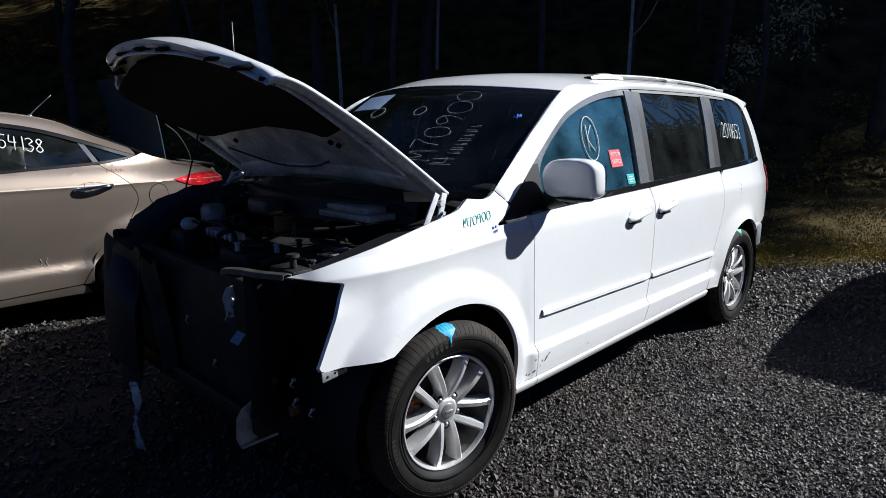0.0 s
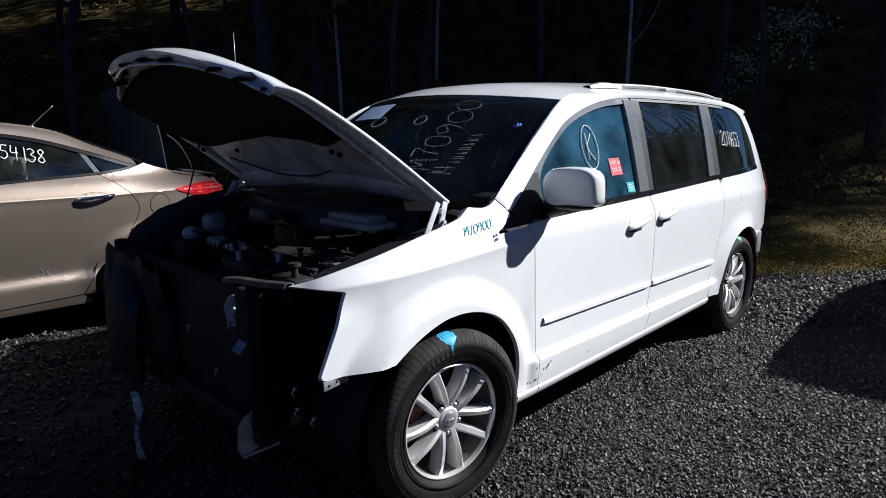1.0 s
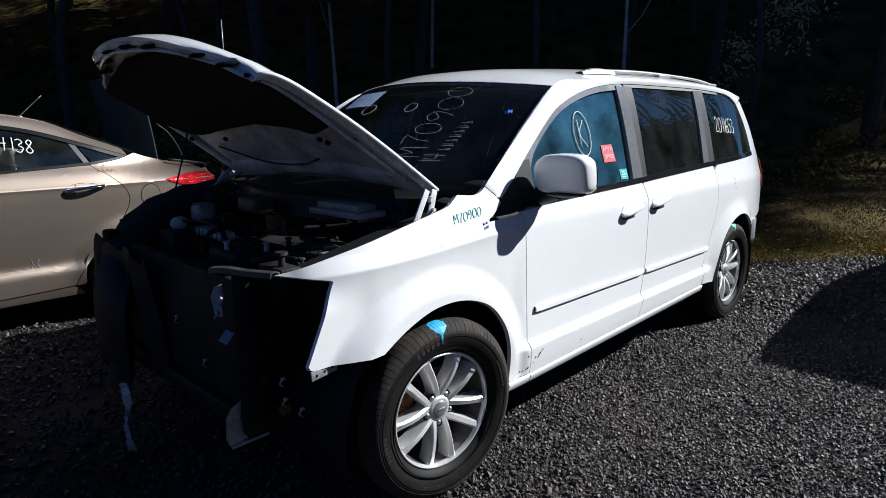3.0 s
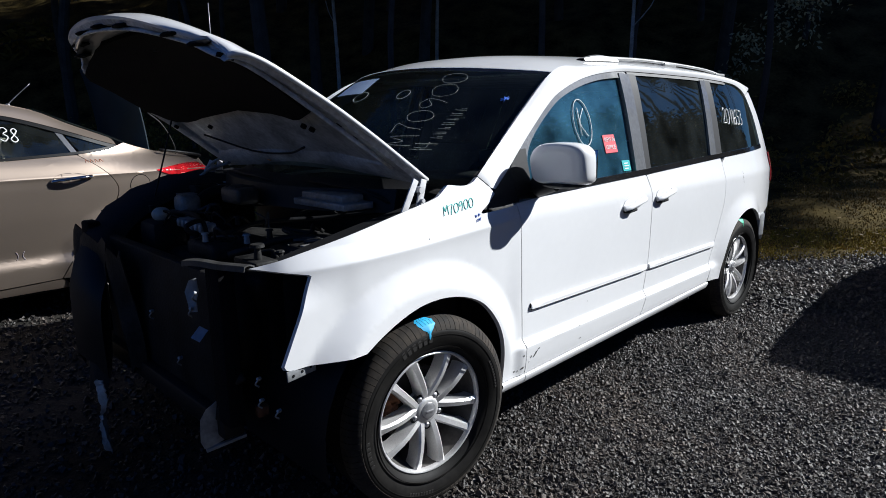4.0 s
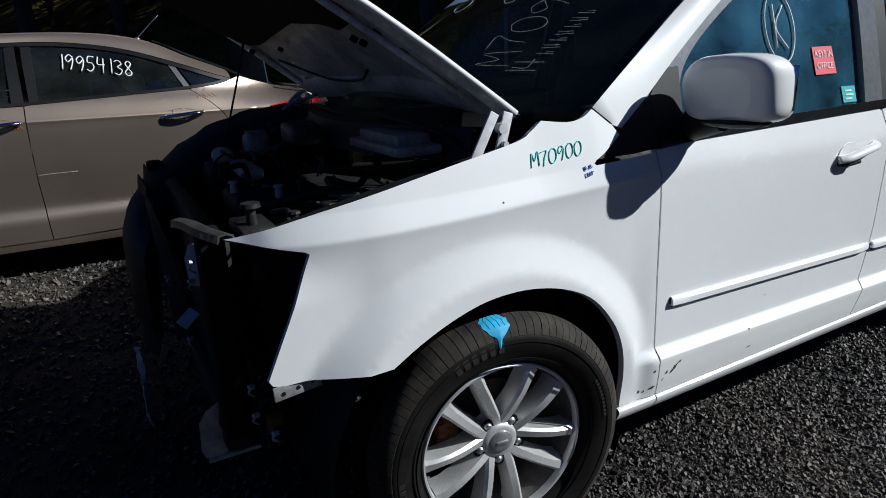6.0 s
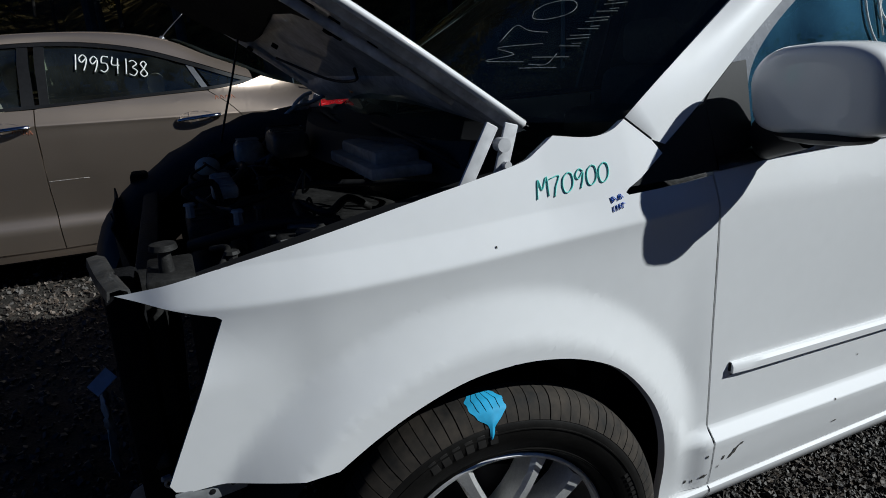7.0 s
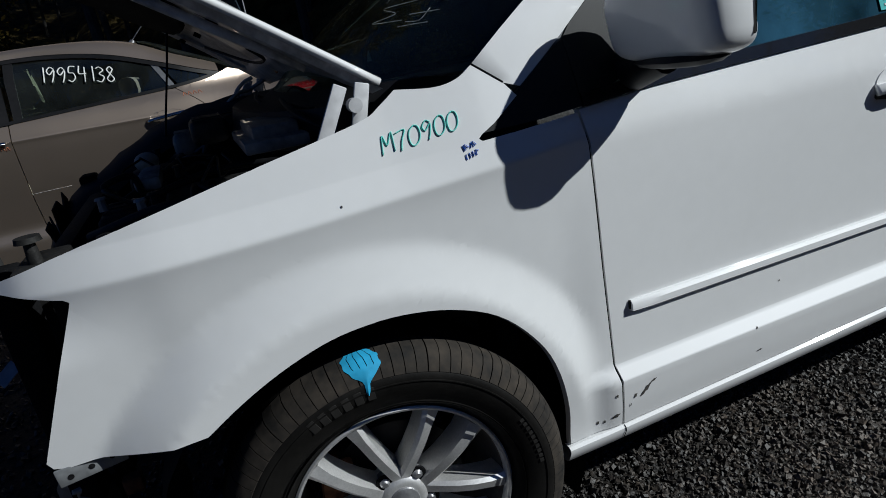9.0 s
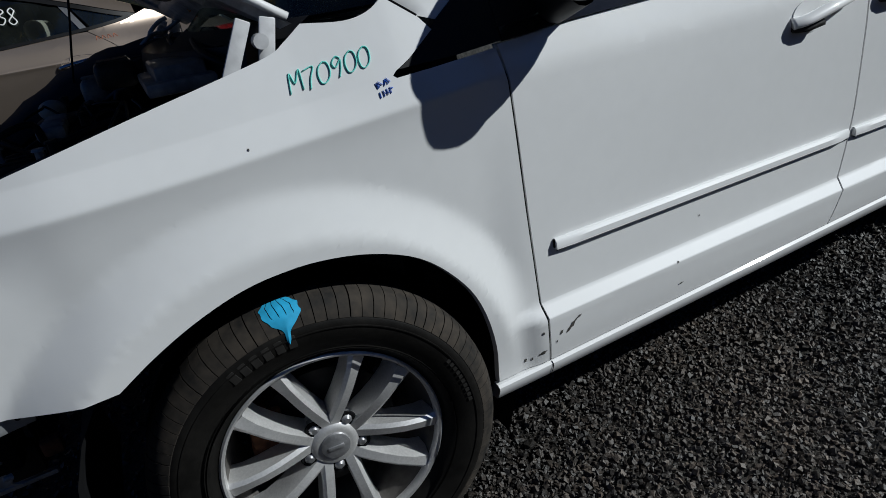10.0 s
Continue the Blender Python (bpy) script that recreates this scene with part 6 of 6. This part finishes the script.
# ---- gravel, grass, shrubs, trees ----
def stuff(name, verts, faces, mat, label, category):
    me = bpy.data.meshes.new(name)
    me.from_pydata(verts, [], faces)
    me.materials.append(mat)
    return tagged(new(name, me), label, category, kind="stuff")


def stones(seed, n, x0, x1, y0, y1, small, large):
    """Chunky broken stones: crooked six-sided blocks lying at every angle."""
    rg = np.random.default_rng(seed)
    base = np.array([(x, y, z) for x in (-1, 1) for y in (-1, 1) for z in (-1, 1)], float) * .62
    quads = np.array([(0, 1, 3, 2), (4, 6, 7, 5), (0, 4, 5, 1), (2, 3, 7, 6), (0, 2, 6, 4), (1, 5, 7, 3)])
    xy = np.c_[rg.uniform(x0, x1, n), rg.uniform(y0, y1, n)] + rg.normal(size=(n, 2)) * .22    # thinning out at the edges
    xy = xy[[bank_distance(x, y) < .15 * e for (x, y), e in zip(xy, rg.normal(size=n))]]
    n = len(xy)
    r = small + (large - small) * rg.random(n) ** 3
    sh = base[None] * rg.uniform(.75, 1.2, (n, 8, 1)) + rg.normal(size=(n, 8, 3)) * .16
    sh = sh * (r[:, None] * np.c_[np.ones(n), rg.uniform(.6, 1, n), rg.uniform(.45, .9, n)])[:, None, :]
    q, _ = np.linalg.qr(rg.normal(size=(n, 3, 3)))
    sh = np.einsum("nij,nkj->nki", q, sh)
    z = np.array([ground_z(x, y) for x, y in xy]) + r * rg.uniform(.05, .8, n)
    sh += np.c_[xy, z][:, None, :]
    faces = (quads[None] + 8 * np.arange(n)[:, None, None]).reshape(-1, 4)
    return sh.reshape(-1, 3).tolist(), faces.tolist()


v, f = stones(1, 160000, .1, 3.4, -1.7, .6, .0036, .0125)
stuff("gravel", v, f, STONE, "loose dark crushed gravel", "gravel")
v, f = stones(2, 52000, 3.25, 7.2, -2.4, 2.4, .007, .021)
stuff("gravel", v, f, STONE, "loose dark crushed gravel", "gravel")
v, f = stones(3, 9000, -2.2, .6, 2.3, 4.8, .008, .020)
stuff("gravel", v, f, STONE, "loose dark crushed gravel", "gravel")
v, f = stones(4, 14000, -2.6, .4, -2.6, 2.4, .008, .020)
stuff("gravel", v, f, STONE, "loose dark crushed gravel", "gravel")


def blades(seed, n, near, far, h0, h1):
    rg = np.random.default_rng(seed)
    verts, faces = [], []
    while len(faces) < n:
        x, y = rg.uniform(2, 16), rg.uniform(-6, 9)
        d = bank_distance(x, y)
        if not near < d < far or rg.random() > .35 + .65 * (noise.noise((x * .8, y * .8, 3)) > -.1):
            continue
        z = ground_z(x, y)
        h, w = rg.uniform(h0, h1), rg.uniform(.006, .016)
        a, lean = rg.uniform(0, 6.28), rg.uniform(.1, .9)
        dx, dy = math.cos(a) * w, math.sin(a) * w
        lx, ly = rg.normal() * h * lean * .6, rg.normal() * h * lean * .6
        k = len(verts)
        verts += [(x - dx, y - dy, z - .01), (x + dx, y + dy, z - .01), (x + lx, y + ly, z + h)]
        faces.append((k, k + 1, k + 2))
    return verts, faces


v, f = blades(5, 80000, -.15, 4.6, .010, .032)
stuff("grass", v, f, GRASS, "thin dry autumn grass on the bank", "grass")
v, f = blades(6, 34000, -.12, 1.3, .008, .028)
stuff("moss", v, f, MOSS, "yellow-green mossy grass along the edge of the gravel", "grass")


def leaf_cloud(rg, centres, per, size, flat=.75):
    verts, faces = [], []
    for c, r in centres:
        n = int(per * r * r)
        p = rg.normal(size=(n, 3))
        p /= np.linalg.norm(p, axis=1)[:, None]
        p *= (rg.random((n, 1)) ** .45) * r
        p[:, 2] *= flat
        for q in p + np.array(c):
            u = rg.normal(size=3)
            u /= np.linalg.norm(u)
            w = np.cross(u, rg.normal(size=3))
            w /= np.linalg.norm(w) + 1e-9
            s = size * rg.uniform(.6, 1.3)
            k = len(verts)
            verts += [tuple(q - u * s), tuple(q + w * s * .45), tuple(q + u * s), tuple(q - w * s * .45)]
            faces.append((k, k + 1, k + 2, k + 3))
    return verts, faces


def tree(seed, height, bare, spread, trunk_r, per=150, size=.13):
    rg = np.random.default_rng(seed)
    t = thing("tree", "dark slender woodland tree in shade on the bank", "tree", group="trees on the bank")
    tb = bm_new()
    bend = [(0, 0, -.3)] + [(rg.normal() * .10 * k, rg.normal() * .10 * k, height * k / 5) for k in (1, 2, 3, 4, 5)]
    pts = spline(bend, 4)
    rows = []
    for i, p in enumerate(pts):
        r = trunk_r * (1 - .8 * i / len(pts))
        rows.append([(p[0] + r * math.cos(a), p[1] + r * math.sin(a), p[2]) for a in (2 * math.pi * k / 9 for k in range(9))])
    tb = loft(rows, True)
    centres = []
    for k in range(13):
        s = bare + (1 - bare) * (k + .5) / 13
        i = min(len(pts) - 1, int(s * len(pts)))
        a = k * 2.4 + rg.random()
        ln = spread * (1.15 - .7 * (s - bare) / (1 - bare)) * rg.uniform(.7, 1.1)
        tip = np.array(pts[i]) + np.array((math.cos(a) * ln, math.sin(a) * ln, .35 * ln))
        mid = (np.array(pts[i]) + tip) / 2 + np.array((0, 0, .12))
        tube(tb, [pts[i], tuple(mid), tuple(tip)], trunk_r * .22, 5, smooth=2)
        centres += [(tuple(tip), spread * rg.uniform(.35, .6)), (tuple(mid), spread * rg.uniform(.3, .5))]
    part("trunk", tb, BARK, t)
    me = bpy.data.meshes.new("crown")
    v, f = leaf_cloud(rg, centres, per, size)
    me.from_pydata(v, [], f)
    me.materials.append(LEAF)
    c = new("crown", me)
    c.parent = t
    return t


kinds = [tree(21, 11, .32, 2.0, .12), tree(22, 13, .22, 2.3, .16), tree(23, 9, .10, 1.9, .10), tree(24, 12, .42, 1.9, .07)]
rg = np.random.default_rng(77)
spots = []
for k in range(1400):
    x, y = rg.uniform(-16, 34), rg.uniform(-12, 40)
    d = bank_distance(x, y)
    if d < 5.2 or d > 24 or y < -2 - .12 * x:
        continue
    if any(math.hypot(x - a, y - b) < 1.9 + .05 * d for a, b in spots):
        continue
    spots.append((x, y))
spots = [(x, y) for x, y in spots[:95] if x < 8 or y > .4 + .12 * (x - 10)]
used = [False] * 4
for i, (x, y) in enumerate(spots):
    k = i % 4
    m = pose(x, y, ground_z(x, y), 0, 0, rg.uniform(0, 360))
    if not used[k]:
        kinds[k].matrix_basis = m
        used[k] = True
    else:
        s = rg.uniform(.85, 1.2)
        c = copy_thing(kinds[k], m)
        c.scale = (s, s, s)
# tall unseen pines added on the sunny side of the lot: they shade the bank and stand mirrored in the windows
pine = tree(25, 30, .60, 3.3, .12, 190, .24)
first = True
for row, (y0, sc) in enumerate(((-13.2, 1.10), (-16.8, 1.5))):
    for i in range(26):
        x, y = -14 + 3.3 * i + 1.6 * row + rg.uniform(-.5, .5), y0 + rg.uniform(-.8, .8)
        if (13.5, 18.0)[row] < x < (33.0, 39.0)[row]:
            continue                                   # a gap that lets the sun onto the cars
        m = pose(x, y, ground_z(x, y), 0, 0, rg.uniform(0, 360))
        if first:
            pine.matrix_basis, first = m @ Matrix.Diagonal((sc, sc, sc, 1)), False
        else:
            c = copy_thing(pine, m)
            c.scale = (sc, sc, sc)
tagged(pine, "tall bare-trunked pine, added out of view to shade the bank", "tree", "pines along the lot")
for o in scene.objects:
    if o.parent is None and o.name.startswith("tree") and o.location.y < -11.9:
        tagged(o, "tall bare-trunked pine, added out of view to shade the bank", "tree", "pines along the lot")


def shrubs(seed, n, near, far, x0, x1, y0, y1, r0, r1, size):
    rg = np.random.default_rng(seed)
    cs = []
    while len(cs) < n:
        x, y = rg.uniform(x0, x1), rg.uniform(y0, y1)
        d = bank_distance(x, y)
        if near < d < far:
            r = rg.uniform(r0, r1)
            cs.append(((x, y, ground_z(x, y) + r * .35), r))
    return leaf_cloud(rg, cs, 420, size)


v, f = shrubs(31, 120, 3.6, 9, -3, 18, -8, 18, .3, .8, .055)
stuff("undergrowth", v, f, LEAF, "low dark undergrowth and brambles on the bank", "undergrowth")


# young woods added unseen on the far side of the lot, behind the camera, to fill the window reflections
rg = np.random.default_rng(41)
cs = []
for i in range(190):
    x, y = rg.uniform(-22, 60), rg.uniform(-12.4, -10.2)
    top = (4.0 if x < 17 else 7.5) + 2.0 * noise.noise((x * .25, 0, 0)) + rg.uniform(-.8, .8)
    for k in range(3 if x < 17 else 5):
        cs.append(((x + rg.normal() * .8, y, ground_z(x, y) + top * (.12 + (.36 if x < 17 else .21) * k)), rg.uniform(1.0, 1.7)))
v, f = leaf_cloud(rg, cs, 95, .15)
stuff("far_woods", v, f, LEAF, "dark young woods, unseen, added to fill the window reflections", "woods")

# fallen leaves on the gravel and the grass
verts, faces = [], []
for i in range(900):
    x, y = rg.uniform(.2, 12), rg.uniform(-2.6, 5)
    d = bank_distance(x, y)
    if rg.random() > (.06 if d < -1.5 else .25 if d < 0 else 1.0):
        continue
    s, a = rg.uniform(.008, .018) * (1 if d < 0 else 2.2), rg.uniform(0, 6.28)
    z = ground_z(x, y) + (.016 if d < 0 else .03)
    c, sn = math.cos(a), math.sin(a)
    k = len(verts)
    for u, w, h in ((-1, 0, .2), (-.2, .55, 0), (1, .1, .35), (-.1, -.5, .1)):
        verts.append((x + s * (u * c - w * sn), y + s * (u * sn + w * c), z + s * h))
    faces.append((k, k + 1, k + 2, k + 3))
stuff("fallen_leaves", verts, faces, FALLEN, "scattered dry brown fallen leaves", "leaves")


# a few pale young stems and a thin brush among the dark trees
birch = None
for x, y, h, lean in ((7.60, 11.0, 8.0, -.02), (11.0, 11.0, 8.5, .06), (10.9, 5.15, 7.5, -.03)):
    tb = bm_new()
    z0 = ground_z(x, y)
    rows = [[(lean * h * q * q + .06 * math.sin(5 * q + x) + .05 * (1 - .7 * q) * math.cos(a), .05 * (1 - .7 * q) * math.sin(a), -.2 + h * q) for a in (2 * math.pi * k / 8 for k in range(8))] for q in (i / 14 for i in range(15))]
    tr = thing("birch", "pale slender birch stem among dark trees", "tree", (x, y, z0), "pale stems on the bank")
    part("trunk", loft(rows, True), BIRCH, tr)
    tw = bm_new()
    for k in range(5):
        q = .35 + .12 * k
        a = 2.4 * k + x
        p0 = (lean * h * q * q + .06 * math.sin(5 * q + x), 0, -.2 + h * q)
        tube(tw, [p0, (p0[0] + .4 * math.cos(a), .4 * math.sin(a), p0[2] + .35), (p0[0] + .7 * math.cos(a), .7 * math.sin(a), p0[2] + .9)], .012, 5, smooth=2)
    part("branch", tw, BIRCH, tr)
# The brush's sunlight is put into its pale leaf colour.
cs = [((12.0 + rg.normal() * .5, 2.3 + .55 * k + rg.normal() * .30, 3.45 - .35 * k + rg.normal() * .30), rg.uniform(.12, .40)) for k in (0, 0, 0, .5, 1, 1, 1.6, 2.2) for i in range(5)]
v, f = leaf_cloud(rg, cs, 190, .050)
stuff("brush", v, f, BRUSH, "thin brush hanging over the bank, leaves coloured pale as if sunlit", "brush")
rb = bm_new()
tube(rb, [(.10, 1.335, 1.268), (.10, 1.30, 1.25), (.09, 1.27, 1.262), (.10, 1.24, 1.235), (.10, 1.213, 1.226)], .005, 6, .4, 5)
part("ribbon", rb, RIBBON, van, "frayed orange ribbon by the cowl")
